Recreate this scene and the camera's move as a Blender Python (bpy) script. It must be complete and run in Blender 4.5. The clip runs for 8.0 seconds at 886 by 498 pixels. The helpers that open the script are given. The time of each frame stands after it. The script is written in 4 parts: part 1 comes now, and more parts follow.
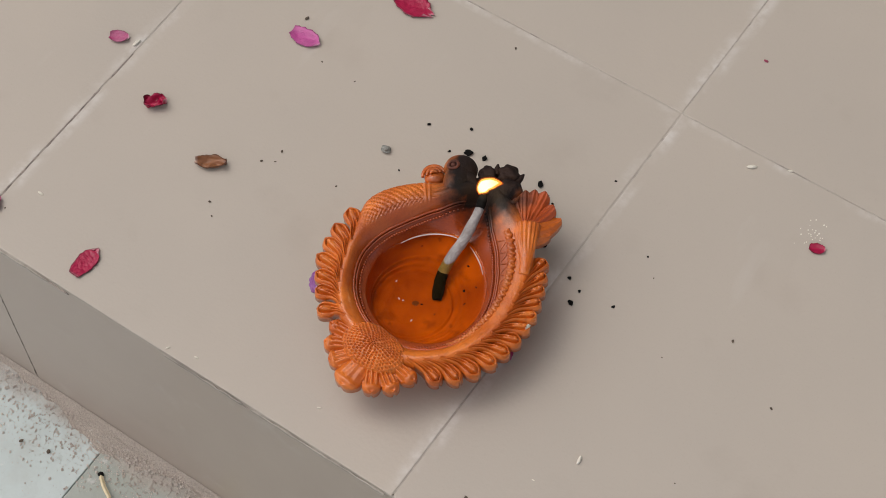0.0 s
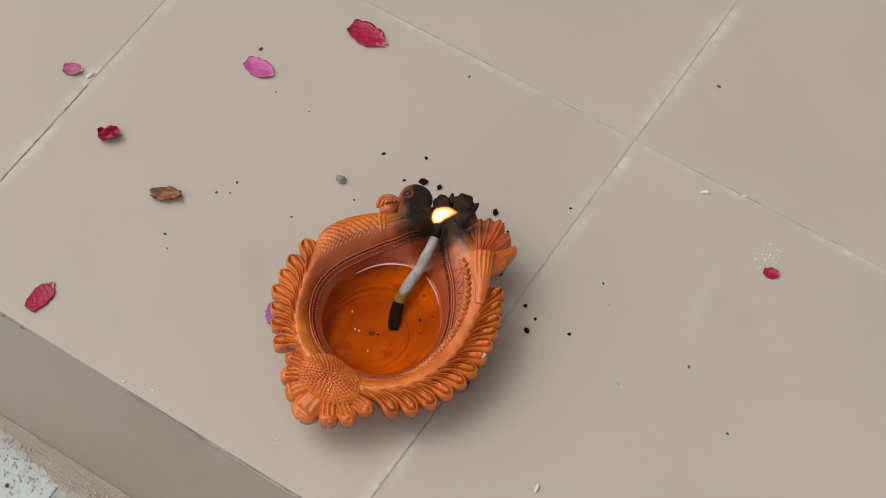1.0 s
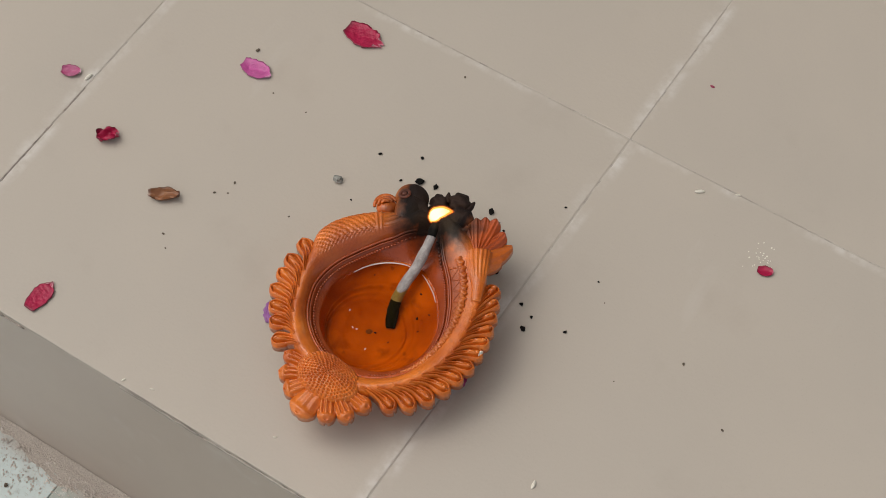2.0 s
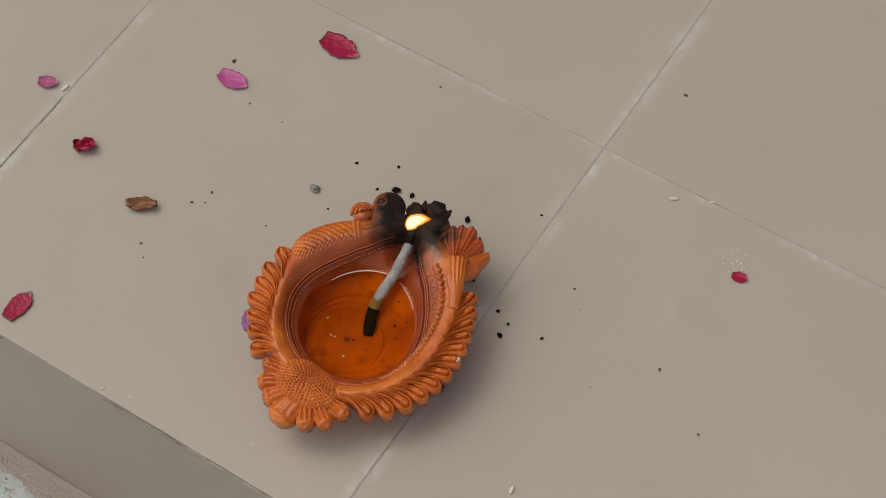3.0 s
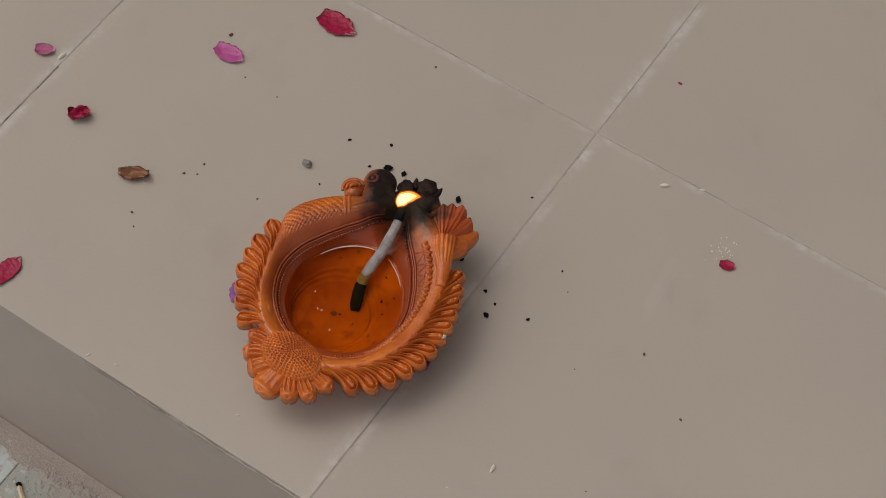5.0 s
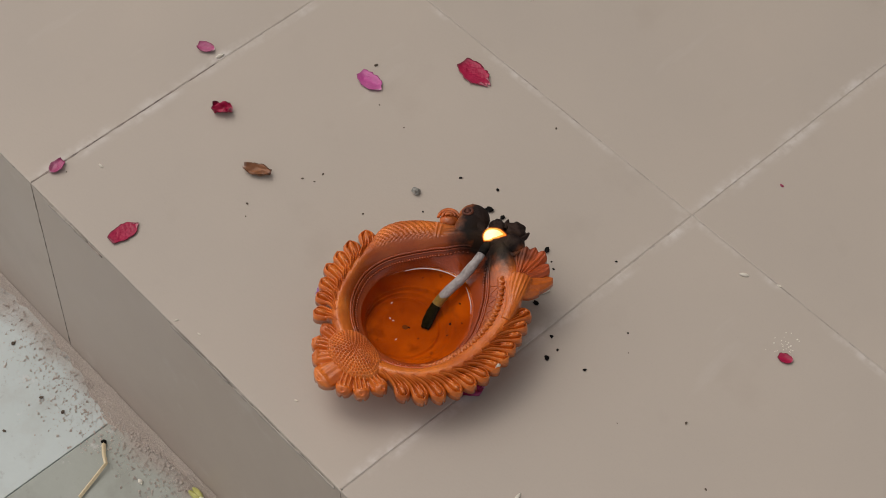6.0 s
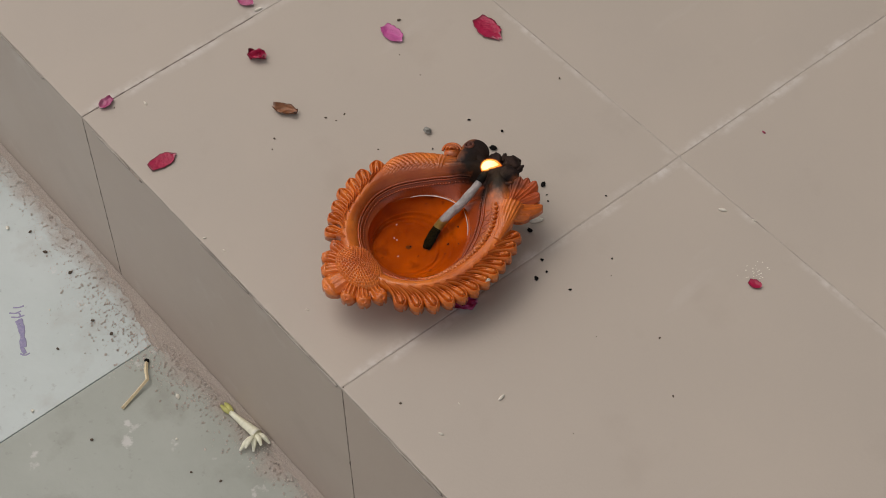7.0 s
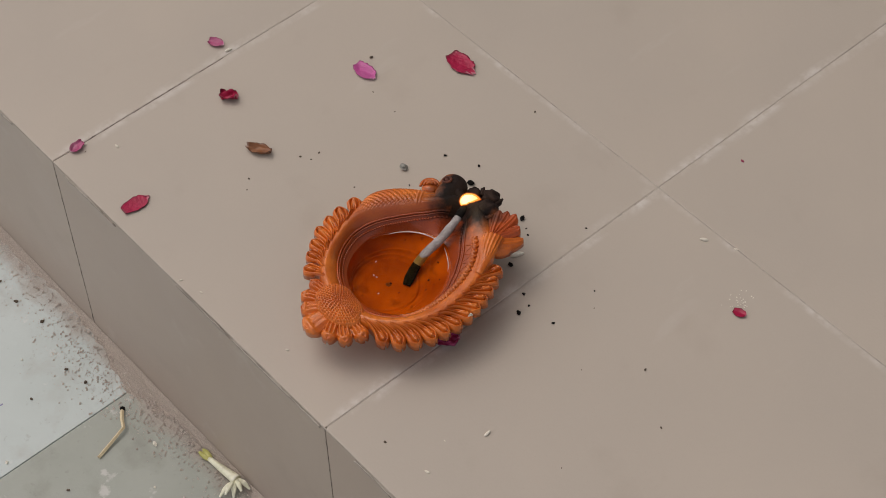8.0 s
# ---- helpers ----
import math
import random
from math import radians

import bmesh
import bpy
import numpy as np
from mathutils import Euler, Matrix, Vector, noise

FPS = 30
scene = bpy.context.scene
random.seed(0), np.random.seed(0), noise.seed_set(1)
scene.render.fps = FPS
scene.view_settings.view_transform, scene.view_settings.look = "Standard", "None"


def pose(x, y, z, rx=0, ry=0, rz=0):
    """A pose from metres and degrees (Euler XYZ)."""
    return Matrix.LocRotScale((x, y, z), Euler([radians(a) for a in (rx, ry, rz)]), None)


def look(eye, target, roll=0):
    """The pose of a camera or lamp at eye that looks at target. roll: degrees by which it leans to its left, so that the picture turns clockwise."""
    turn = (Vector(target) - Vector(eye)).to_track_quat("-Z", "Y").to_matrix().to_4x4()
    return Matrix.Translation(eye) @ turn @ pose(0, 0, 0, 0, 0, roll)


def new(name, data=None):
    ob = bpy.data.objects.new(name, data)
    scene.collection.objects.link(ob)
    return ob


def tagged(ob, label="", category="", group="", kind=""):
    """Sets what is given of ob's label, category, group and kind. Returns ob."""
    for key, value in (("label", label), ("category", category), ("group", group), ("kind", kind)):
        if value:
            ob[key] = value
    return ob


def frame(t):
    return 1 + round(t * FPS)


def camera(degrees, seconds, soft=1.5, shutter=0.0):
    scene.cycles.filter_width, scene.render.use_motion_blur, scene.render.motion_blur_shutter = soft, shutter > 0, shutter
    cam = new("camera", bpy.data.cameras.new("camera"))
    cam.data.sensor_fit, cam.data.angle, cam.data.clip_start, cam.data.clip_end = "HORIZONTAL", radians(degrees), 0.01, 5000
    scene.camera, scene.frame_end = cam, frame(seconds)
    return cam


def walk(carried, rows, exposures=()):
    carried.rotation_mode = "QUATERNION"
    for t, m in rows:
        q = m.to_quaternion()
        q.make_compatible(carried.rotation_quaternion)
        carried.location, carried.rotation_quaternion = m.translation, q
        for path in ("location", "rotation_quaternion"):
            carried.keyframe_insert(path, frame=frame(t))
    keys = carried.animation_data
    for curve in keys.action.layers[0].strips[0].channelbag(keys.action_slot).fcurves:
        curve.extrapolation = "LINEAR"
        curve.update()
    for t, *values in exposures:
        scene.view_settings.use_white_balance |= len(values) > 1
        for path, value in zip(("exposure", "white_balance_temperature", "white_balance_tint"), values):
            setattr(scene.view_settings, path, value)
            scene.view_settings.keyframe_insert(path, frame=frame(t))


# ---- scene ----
cam = camera(25.0, 8.0, soft=0.75)
PATH = [
    (0, (0.5982, -0.3146, 0.9722), (-0.0417, 0.4889, -0.7439), -4.29),
    (0.2, (0.5995, -0.3080, 0.9800), (-0.0339, 0.4867, -0.7426), -4.48),
    (0.5, (0.5910, -0.3002, 0.9642), (-0.0282, 0.5148, -0.7541), -3.82),
    (0.7, (0.5989, -0.3015, 0.9758), (-0.0210, 0.5214, -0.7384), -3.94),
    (1, (0.6003, -0.3069, 0.9768), (-0.0195, 0.5279, -0.7318), -3.39),
    (1.2, (0.6017, -0.3090, 0.9784), (-0.0195, 0.5291, -0.7280), -3.43),
    (2.5, (0.6032, -0.3194, 0.9834), (-0.0045, 0.5352, -0.7196), -2.50),
    (3, (0.6037, -0.3256, 0.9850), (0.0058, 0.5496, -0.7110), -1.89),
    (3.5, (0.6070, -0.3316, 0.9792), (-0.0038, 0.5466, -0.7106), -1.89),
    (4, (0.6039, -0.3309, 0.9837), (0.0033, 0.5513, -0.7078), -1.04),
    (5.3, (0.6170, -0.3372, 0.9789), (0.0273, 0.5387, -0.7197), 0.81),
    (5.5, (0.6133, -0.3421, 0.9783), (0.0579, 0.5329, -0.7322), 3.28),
    (5.6, (0.6208, -0.3451, 0.9834), (0.0304, 0.5249, -0.7179), 3.02),
    (5.7, (0.6363, -0.3451, 0.9894), (-0.0173, 0.5151, -0.6936), 1.76),
    (5.8, (0.6688, -0.3461, 0.9915), (-0.0722, 0.5063, -0.6591), 0.90),
    (5.9, (0.6996, -0.3461, 0.9996), (-0.1077, 0.4878, -0.6291), 0.76),
    (6, (0.7428, -0.3451, 1.0036), (-0.1093, 0.4682, -0.6127), 1.27),
    (6.1, (0.7703, -0.3471, 1.0096), (-0.0994, 0.4704, -0.5951), 2.62),
    (6.2, (0.7908, -0.3602, 1.0277), (-0.1537, 0.4364, -0.5450), 1.90),
    (6.3, (0.8259, -0.3579, 1.0306), (-0.1735, 0.4180, -0.5183), -0.08),
    (6.4, (0.8558, -0.3635, 1.0409), (-0.1732, 0.4018, -0.4939), -0.95),
    (6.5, (0.8785, -0.3681, 1.0513), (-0.1675, 0.4010, -0.4700), -1.27),
    (6.7, (0.8961, -0.3777, 1.0575), (-0.1259, 0.4082, -0.4715), -2.46),
    (6.8, (0.8934, -0.3710, 1.0641), (-0.1124, 0.3992, -0.4835), -2.86),
    (7, (0.8950, -0.3747, 1.0574), (-0.0653, 0.3688, -0.5316), -2.17),
    (7.2, (0.8921, -0.3810, 1.0537), (-0.0620, 0.3596, -0.5404), -2.24),
    (7.3, (0.8882, -0.3816, 1.0529), (-0.0631, 0.3621, -0.5415), -1.87),
    (7.5, (0.8822, -0.3900, 1.0502), (-0.0631, 0.3712, -0.5395), -0.77),
    (7.6, (0.8773, -0.3895, 1.0485), (-0.0820, 0.3693, -0.5339), -1.53),
    (7.7, (0.8874, -0.3890, 1.0428), (-0.1032, 0.3541, -0.5277), -3.27),
    (7.8, (0.8844, -0.3846, 1.0421), (-0.0867, 0.3678, -0.5361), -3.24),
    (7.9, (0.8775, -0.3811, 1.0475), (-0.0940, 0.3836, -0.5246), -3.32),
    (8, (0.8856, -0.3866, 1.0368), (-0.0805, 0.4184, -0.5184), -1.92),
]
EXPOSURES = [(0, -0.27, 6700, 12), (1.2, -0.20, 6800, 10), (2.3, -0.36, 6800, 9), (3.5, -0.60, 6900, 10), (4.2, -0.54, 6800, 10), (5.5, -0.86, 7000, 15), (5.7, -0.84, 7000, 15), (5.85, -0.74, 7000, 15), (6.0, -0.53, 7000, 14), (6.3, -0.48, 7000, 14), (6.7, -0.53, 7000, 14), (8, -0.54, 7000, 15)]
walk(cam, [(t, look(e, g, r)) for t, e, g, r in PATH], EXPOSURES)

# ---- light ----
world = bpy.data.worlds.new("overcast_sky")
scene.world = world
world.use_nodes = True
wn = world.node_tree
sky = wn.nodes.new("ShaderNodeTexSky")
sky.sky_type, sky.sun_disc = "NISHITA", False
sky.sun_elevation, sky.sun_rotation = radians(64), radians(-109)
sky.dust_density = 4.0
grey_sky = wn.nodes.new("ShaderNodeHueSaturation")
grey_sky.inputs["Saturation"].default_value = 0.35
wn.links.new(sky.outputs[0], grey_sky.inputs["Color"])
wn.links.new(grey_sky.outputs[0], wn.nodes["Background"].inputs[0])
wn.nodes["Background"].inputs[1].default_value = 0.178
sun = new("sun", bpy.data.lights.new("sun", "SUN"))
sun.data.energy, sun.data.angle, sun.data.color = 0.52, radians(75), (1.0, 0.965, 0.92)
sun.matrix_world = look((-0.40, -0.14, 0.90), (0, 0, 0))


# ---- materials ----
def material(name, rough=0.6, metal=0.0, spec=0.5):
    m = bpy.data.materials.new(name)
    m.use_nodes = True
    b = m.node_tree.nodes["Principled BSDF"]
    b.inputs["Roughness"].default_value, b.inputs["Metallic"].default_value = rough, metal
    b.inputs["Specular IOR Level"].default_value = spec
    return m, m.node_tree, b


def nodes(nt, kind, **values):
    n = nt.nodes.new(kind)
    for key, value in values.items():
        n.inputs[key.replace("_", " ")].default_value = value
    return n


def noise_mask(nt, scale, low, high, detail=4, coord="Object", rough=0.55, stretch=None):
    """A noise mask between 0 and 1, at a scale per metre."""
    tc = nt.nodes.new("ShaderNodeTexCoord")
    source = tc.outputs[coord]
    if stretch:
        mp = nt.nodes.new("ShaderNodeMapping")
        mp.inputs["Scale"].default_value = stretch
        nt.links.new(source, mp.inputs[0])
        source = mp.outputs[0]
    n = nodes(nt, "ShaderNodeTexNoise", Scale=scale, Detail=detail, Roughness=rough)
    nt.links.new(source, n.inputs["Vector"])
    r = nt.nodes.new("ShaderNodeMapRange")
    r.inputs["From Min"].default_value, r.inputs["From Max"].default_value = low, high
    nt.links.new(n.outputs[0], r.inputs[0])
    return r.outputs[0]


def blend(nt, fac, a, b):
    """Mixes two colours, each a tuple or a socket."""
    m = nt.nodes.new("ShaderNodeMix")
    m.data_type = "RGBA"
    if isinstance(fac, float):
        m.inputs[0].default_value = fac
    else:
        nt.links.new(fac, m.inputs[0])
    for i, c in ((6, a), (7, b)):
        if isinstance(c, tuple):
            m.inputs[i].default_value = (*c, 1)
        else:
            nt.links.new(c, m.inputs[i])
    return m.outputs[2]


def calc(nt, op, a, b):
    m = nt.nodes.new("ShaderNodeMath")
    m.operation, m.use_clamp = op, True
    for i, c in enumerate((a, b)):
        if isinstance(c, (int, float)):
            m.inputs[i].default_value = c
        else:
            nt.links.new(c, m.inputs[i])
    return m.outputs[0]


def relief(nt, b, height, distance, strength=1.0):
    n = nt.nodes.new("ShaderNodeBump")
    n.inputs["Distance"].default_value, n.inputs["Strength"].default_value = distance, strength
    nt.links.new(height, n.inputs["Height"])
    nt.links.new(n.outputs[0], b.inputs["Normal"])


def edge_near(nt, axis, at, reach):
    """1 on a line of the tile's own axis, 0 at reach metres from it."""
    tc = nt.nodes.new("ShaderNodeTexCoord")
    sep = nt.nodes.new("ShaderNodeSeparateXYZ")
    nt.links.new(tc.outputs["Object"], sep.inputs[0])
    m = nt.nodes.new("ShaderNodeMath")
    m.operation = "SUBTRACT"
    m.inputs[1].default_value = at
    nt.links.new(sep.outputs[axis], m.inputs[0])
    n = nt.nodes.new("ShaderNodeMath")
    n.operation = "ABSOLUTE"
    nt.links.new(m.outputs[0], n.inputs[0])
    r = nt.nodes.new("ShaderNodeMapRange")
    r.inputs["From Min"].default_value, r.inputs["From Max"].default_value = reach, 0.0
    nt.links.new(n.outputs[0], r.inputs[0])
    return r.outputs[0]


def tile_material(smeared=True, low=(0.475, 0.425, 0.365), high=(0.515, 0.455, 0.385)):
    m, nt, b = material("beige_tile", 0.42, spec=0.4)
    oi = nt.nodes.new("ShaderNodeObjectInfo")
    c = blend(nt, noise_mask(nt, 5, 0.35, 0.65, coord="Object"), low, high)
    c = blend(nt, oi.outputs["Random"], c, blend(nt, 0.35, c, (0.44, 0.40, 0.35)))
    c = blend(nt, calc(nt, "MULTIPLY", noise_mask(nt, 14, 0.58, 0.75, 6), 0.25), c, (0.33, 0.27, 0.22))
    c = blend(nt, calc(nt, "MULTIPLY", noise_mask(nt, 900, 0.6, 0.75, 2), 0.22), c, (0.36, 0.31, 0.26))
    c = blend(nt, calc(nt, "MULTIPLY", noise_mask(nt, 26, 0.62, 0.72, 5, stretch=(1, 0.25, 1)), 0.22), c, (0.62, 0.59, 0.55))
    if smeared:
        near = calc(nt, "MAXIMUM", calc(nt, "MAXIMUM", edge_near(nt, 0, 0.0, 0.008), edge_near(nt, 0, 0.30, 0.008)), edge_near(nt, 1, 0.2945, 0.006))
        smear = calc(nt, "MULTIPLY", calc(nt, "MULTIPLY", near, 1.6), calc(nt, "MULTIPLY", noise_mask(nt, 17, 0.44, 0.60, 5), noise_mask(nt, 140, 0.30, 0.60, 4)))
        c = blend(nt, calc(nt, "MULTIPLY", smear, 0.75), c, (0.66, 0.63, 0.59))
    nt.links.new(c, b.inputs["Base Color"])
    r = noise_mask(nt, 9, 0.3, 0.7, 5)
    mr = nt.nodes.new("ShaderNodeMapRange")
    mr.inputs["To Min"].default_value, mr.inputs["To Max"].default_value = 0.36, 0.55
    nt.links.new(r, mr.inputs[0])
    nt.links.new(mr.outputs[0], b.inputs["Roughness"])
    relief(nt, b, noise_mask(nt, 420, 0.3, 0.7, 3), 0.0003, 0.12)
    return m


def plain_material(name, dark, light, scale, rough=0.8, bump=0.0005, bump_scale=400, spec=0.3):
    m, nt, b = material(name, rough, spec=spec)
    c = blend(nt, noise_mask(nt, scale, 0.3, 0.7, 5), dark, light)
    nt.links.new(c, b.inputs["Base Color"])
    relief(nt, b, noise_mask(nt, bump_scale, 0.3, 0.7, 4), bump, 0.5)
    return m


def slab_material(name, base, stain, pale):
    m, nt, b = material(name, 0.62, spec=0.35)
    c = blend(nt, noise_mask(nt, 7, 0.35, 0.68, 6), base, pale)
    c = blend(nt, calc(nt, "MULTIPLY", noise_mask(nt, 22, 0.55, 0.7, 7), 0.55), c, stain)
    c = blend(nt, calc(nt, "MULTIPLY", noise_mask(nt, 160, 0.64, 0.76, 4), 0.3), c, (0.2, 0.19, 0.17))
    c = blend(nt, calc(nt, "MULTIPLY", noise_mask(nt, 60, 0.66, 0.72, 5), 0.5), c, (0.72, 0.72, 0.7))
    dust = calc(nt, "MULTIPLY", edge_near(nt, 1, 0.0, 0.034), 1.4)
    dust = calc(nt, "SUBTRACT", dust, noise_mask(nt, 30, 0.25, 0.75, 6))
    c = blend(nt, calc(nt, "MULTIPLY", dust, 1.3), c, blend(nt, noise_mask(nt, 700, 0.35, 0.65, 3), (0.335, 0.285, 0.245), (0.465, 0.405, 0.355)))
    nt.links.new(c, b.inputs["Base Color"])
    relief(nt, b, noise_mask(nt, 90, 0.3, 0.7, 7), 0.0008, 0.35)
    return m


def sand_material():
    m, nt, b = material("sand", 0.95, spec=0.1)
    g = nt.nodes.new("ShaderNodeNewGeometry")
    c = blend(nt, noise_mask(nt, 900, 0.35, 0.65, 3), (0.36, 0.295, 0.25), (0.54, 0.46, 0.40))
    c = blend(nt, calc(nt, "MULTIPLY", g.outputs["Random Per Island"], 0.45), c, (0.62, 0.57, 0.5))
    nt.links.new(c, b.inputs["Base Color"])
    relief(nt, b, noise_mask(nt, 1100, 0.3, 0.7, 3), 0.0012, 0.8)
    return m


SOOT_AT = (-0.001, 0.069, 0.038)


def clay_material(name, dark, light, rough, soot=True, coat=0.15):
    """Terracotta, sooty round the flame; its coordinates are those of the lamp."""
    m, nt, b = material(name, rough, spec=0.3)
    b.inputs["Coat Weight"].default_value, b.inputs["Coat Roughness"].default_value = coat, 0.16
    c = blend(nt, noise_mask(nt, 55, 0.36, 0.64, 7), dark, light)
    c = blend(nt, calc(nt, "MULTIPLY", noise_mask(nt, 260, 0.55, 0.72, 5), 0.35), c, tuple(x * 0.55 for x in dark))
    c = blend(nt, calc(nt, "MULTIPLY", noise_mask(nt, 130, 0.6, 0.75, 4), 0.25), c, (0.66, 0.27, 0.09))
    if soot:
        # oil soaked up near the basin, plus painted shade, wider on the left
        sc = nt.nodes.new("ShaderNodeTexCoord")
        flat = nt.nodes.new("ShaderNodeVectorMath")
        flat.operation = "MULTIPLY_ADD"
        flat.inputs[1].default_value, flat.inputs[2].default_value = (1, 1, 0), (0.0045, -0.0045, 0)
        nt.links.new(sc.outputs["Object"], flat.inputs[0])
        far = nt.nodes.new("ShaderNodeVectorMath")
        far.operation = "LENGTH"
        nt.links.new(flat.outputs[0], far.inputs[0])
        soak_shade = nt.nodes.new("ShaderNodeMapRange")
        soak_shade.inputs["From Min"].default_value, soak_shade.inputs["From Max"].default_value = 0.0500, 0.0420
        nt.links.new(calc(nt, "ADD", far.outputs["Value"], calc(nt, "MULTIPLY", noise_mask(nt, 90, 0.2, 0.8, 4), 0.004)), soak_shade.inputs[0])
        c = blend(nt, calc(nt, "MULTIPLY", soak_shade.outputs[0], 0.75), c, (0.25, 0.040, 0.007))
        tc = nt.nodes.new("ShaderNodeTexCoord")
        d = nt.nodes.new("ShaderNodeVectorMath")
        d.operation = "DISTANCE"
        d.inputs[1].default_value = SOOT_AT
        nt.links.new(tc.outputs["Object"], d.inputs[0])
        wob = calc(nt, "MULTIPLY", noise_mask(nt, 120, 0.25, 0.75, 4), 0.008)
        near = nt.nodes.new("ShaderNodeMapRange")
        near.inputs["From Min"].default_value, near.inputs["From Max"].default_value = 0.037, 0.023
        nt.links.new(calc(nt, "ADD", d.outputs["Value"], wob), near.inputs[0])
        for at, reach, share in (((0.015, 0.056, 0.037), 0.022, 0.95), ((-0.015, 0.055, 0.038), 0.021, 0.85), ((0.002, 0.050, 0.030), 0.015, 0.7), ((0.011, 0.045, 0.034), 0.016, 0.75)):
            e = nt.nodes.new("ShaderNodeVectorMath")
            e.operation = "DISTANCE"
            e.inputs[1].default_value = at
            nt.links.new(tc.outputs["Object"], e.inputs[0])
            spot = nt.nodes.new("ShaderNodeMapRange")
            spot.inputs["From Min"].default_value, spot.inputs["From Max"].default_value = reach, reach * 0.35
            nt.links.new(calc(nt, "ADD", e.outputs["Value"], wob), spot.inputs[0])
            c = blend(nt, calc(nt, "MULTIPLY", spot.outputs[0], share), c, (0.016, 0.012, 0.011))
        c = blend(nt, calc(nt, "MULTIPLY", near.outputs[0], 0.985), c, (0.0055, 0.0045, 0.005))
        nt.links.new(calc(nt, "MULTIPLY", calc(nt, "SUBTRACT", 1.0, near.outputs[0]), coat), b.inputs["Coat Weight"])
        dull = nt.nodes.new("ShaderNodeMapRange")
        dull.inputs["To Min"].default_value, dull.inputs["To Max"].default_value = rough, 0.8
        nt.links.new(near.outputs[0], dull.inputs[0])
        nt.links.new(dull.outputs[0], b.inputs["Roughness"])
    nt.links.new(c, b.inputs["Base Color"])
    relief(nt, b, noise_mask(nt, 650, 0.3, 0.7, 4), 0.0004, 0.5)
    return m


def sunk_clay_material():
    """Oil-soaked clay below the oil's level: no shine of its own, blotched by settled soot."""
    m, nt, b = material("sunk_terracotta", 0.9, spec=0.0)
    c = blend(nt, noise_mask(nt, 32, 0.35, 0.68, 5), (0.34, 0.062, 0.003), (0.68, 0.165, 0.006))
    c = blend(nt, calc(nt, "MULTIPLY", noise_mask(nt, 75, 0.56, 0.68, 5), 0.55), c, (0.19, 0.030, 0.002))
    c = blend(nt, calc(nt, "MULTIPLY", noise_mask(nt, 210, 0.66, 0.76, 3), 0.5), c, (0.12, 0.020, 0.002))
    nt.links.new(c, b.inputs["Base Color"])
    relief(nt, b, noise_mask(nt, 160, 0.3, 0.7, 4), 0.0004, 0.4)
    return m


def petal_material(name, body, vein, edge, edge_amount=0.7):
    m, nt, b = material(name, 0.36, spec=0.4)
    uv = nt.nodes.new("ShaderNodeUVMap")
    sep = nt.nodes.new("ShaderNodeSeparateXYZ")
    nt.links.new(uv.outputs[0], sep.inputs[0])
    w = nt.nodes.new("ShaderNodeTexWave")
    w.bands_direction = "Y"
    w.inputs["Scale"].default_value, w.inputs["Distortion"].default_value, w.inputs["Detail"].default_value = 3.2, 3.0, 2.0
    nt.links.new(uv.outputs[0], w.inputs[0])
    c = blend(nt, calc(nt, "MULTIPLY", w.outputs["Fac"], 0.16), body, vein)
    c = blend(nt, calc(nt, "MULTIPLY", noise_mask(nt, 130, 0.35, 0.7, 3), 0.5), c, vein)
    c = blend(nt, calc(nt, "MULTIPLY", noise_mask(nt, 300, 0.4, 0.7, 4), 0.4), c, tuple(x * 0.55 for x in body))
    off = calc(nt, "ABSOLUTE", calc_free(nt, sep.outputs[1]), 0)
    rim = nt.nodes.new("ShaderNodeMapRange")
    rim.inputs["From Min"].default_value, rim.inputs["From Max"].default_value = 0.42, 0.5
    nt.links.new(off, rim.inputs[0])
    c = blend(nt, calc(nt, "MULTIPLY", rim.outputs[0], edge_amount), c, edge)
    ends = []
    for lo, hi in ((0.10, 0.0), (0.90, 0.985)):
        e = nt.nodes.new("ShaderNodeMapRange")
        e.inputs["From Min"].default_value, e.inputs["From Max"].default_value = lo, hi
        nt.links.new(sep.outputs[0], e.inputs[0])
        ends.append(e.outputs[0])
    c = blend(nt, calc(nt, "MULTIPLY", ends[0], edge_amount), c, edge)
    c = blend(nt, calc(nt, "MULTIPLY", ends[1], 0.6), c, tuple(0.35 + 0.6 * x for x in vein))
    nt.links.new(c, b.inputs["Base Color"])
    relief(nt, b, noise_mask(nt, 260, 0.3, 0.7, 3), 0.0006, 0.5)
    return m


def calc_free(nt, socket):
    """Half a unit less, unclamped."""
    m = nt.nodes.new("ShaderNodeMath")
    m.operation = "SUBTRACT"
    m.inputs[1].default_value = 0.5
    nt.links.new(socket, m.inputs[0])
    return m.outputs[0]


def oil_material():
    m = bpy.data.materials.new("lamp_oil")
    m.use_nodes = True
    nt = m.node_tree
    nt.nodes.remove(nt.nodes["Principled BSDF"])
    clear = nt.nodes.new("ShaderNodeBsdfTransparent")
    clear.inputs[0].default_value = (1.0, 0.83, 0.34, 1)
    shine = nt.nodes.new("ShaderNodeBsdfGlossy")
    shine.inputs["Roughness"].default_value = 0.03
    f = nt.nodes.new("ShaderNodeFresnel")
    f.inputs[0].default_value = 1.36
    mix = nt.nodes.new("ShaderNodeMixShader")
    for a, b in ((f.outputs[0], mix.inputs[0]), (clear.outputs[0], mix.inputs[1]), (shine.outputs[0], mix.inputs[2])):
        nt.links.new(a, b)
    nt.links.new(mix.outputs[0], nt.nodes["Material Output"].inputs[0])
    return m


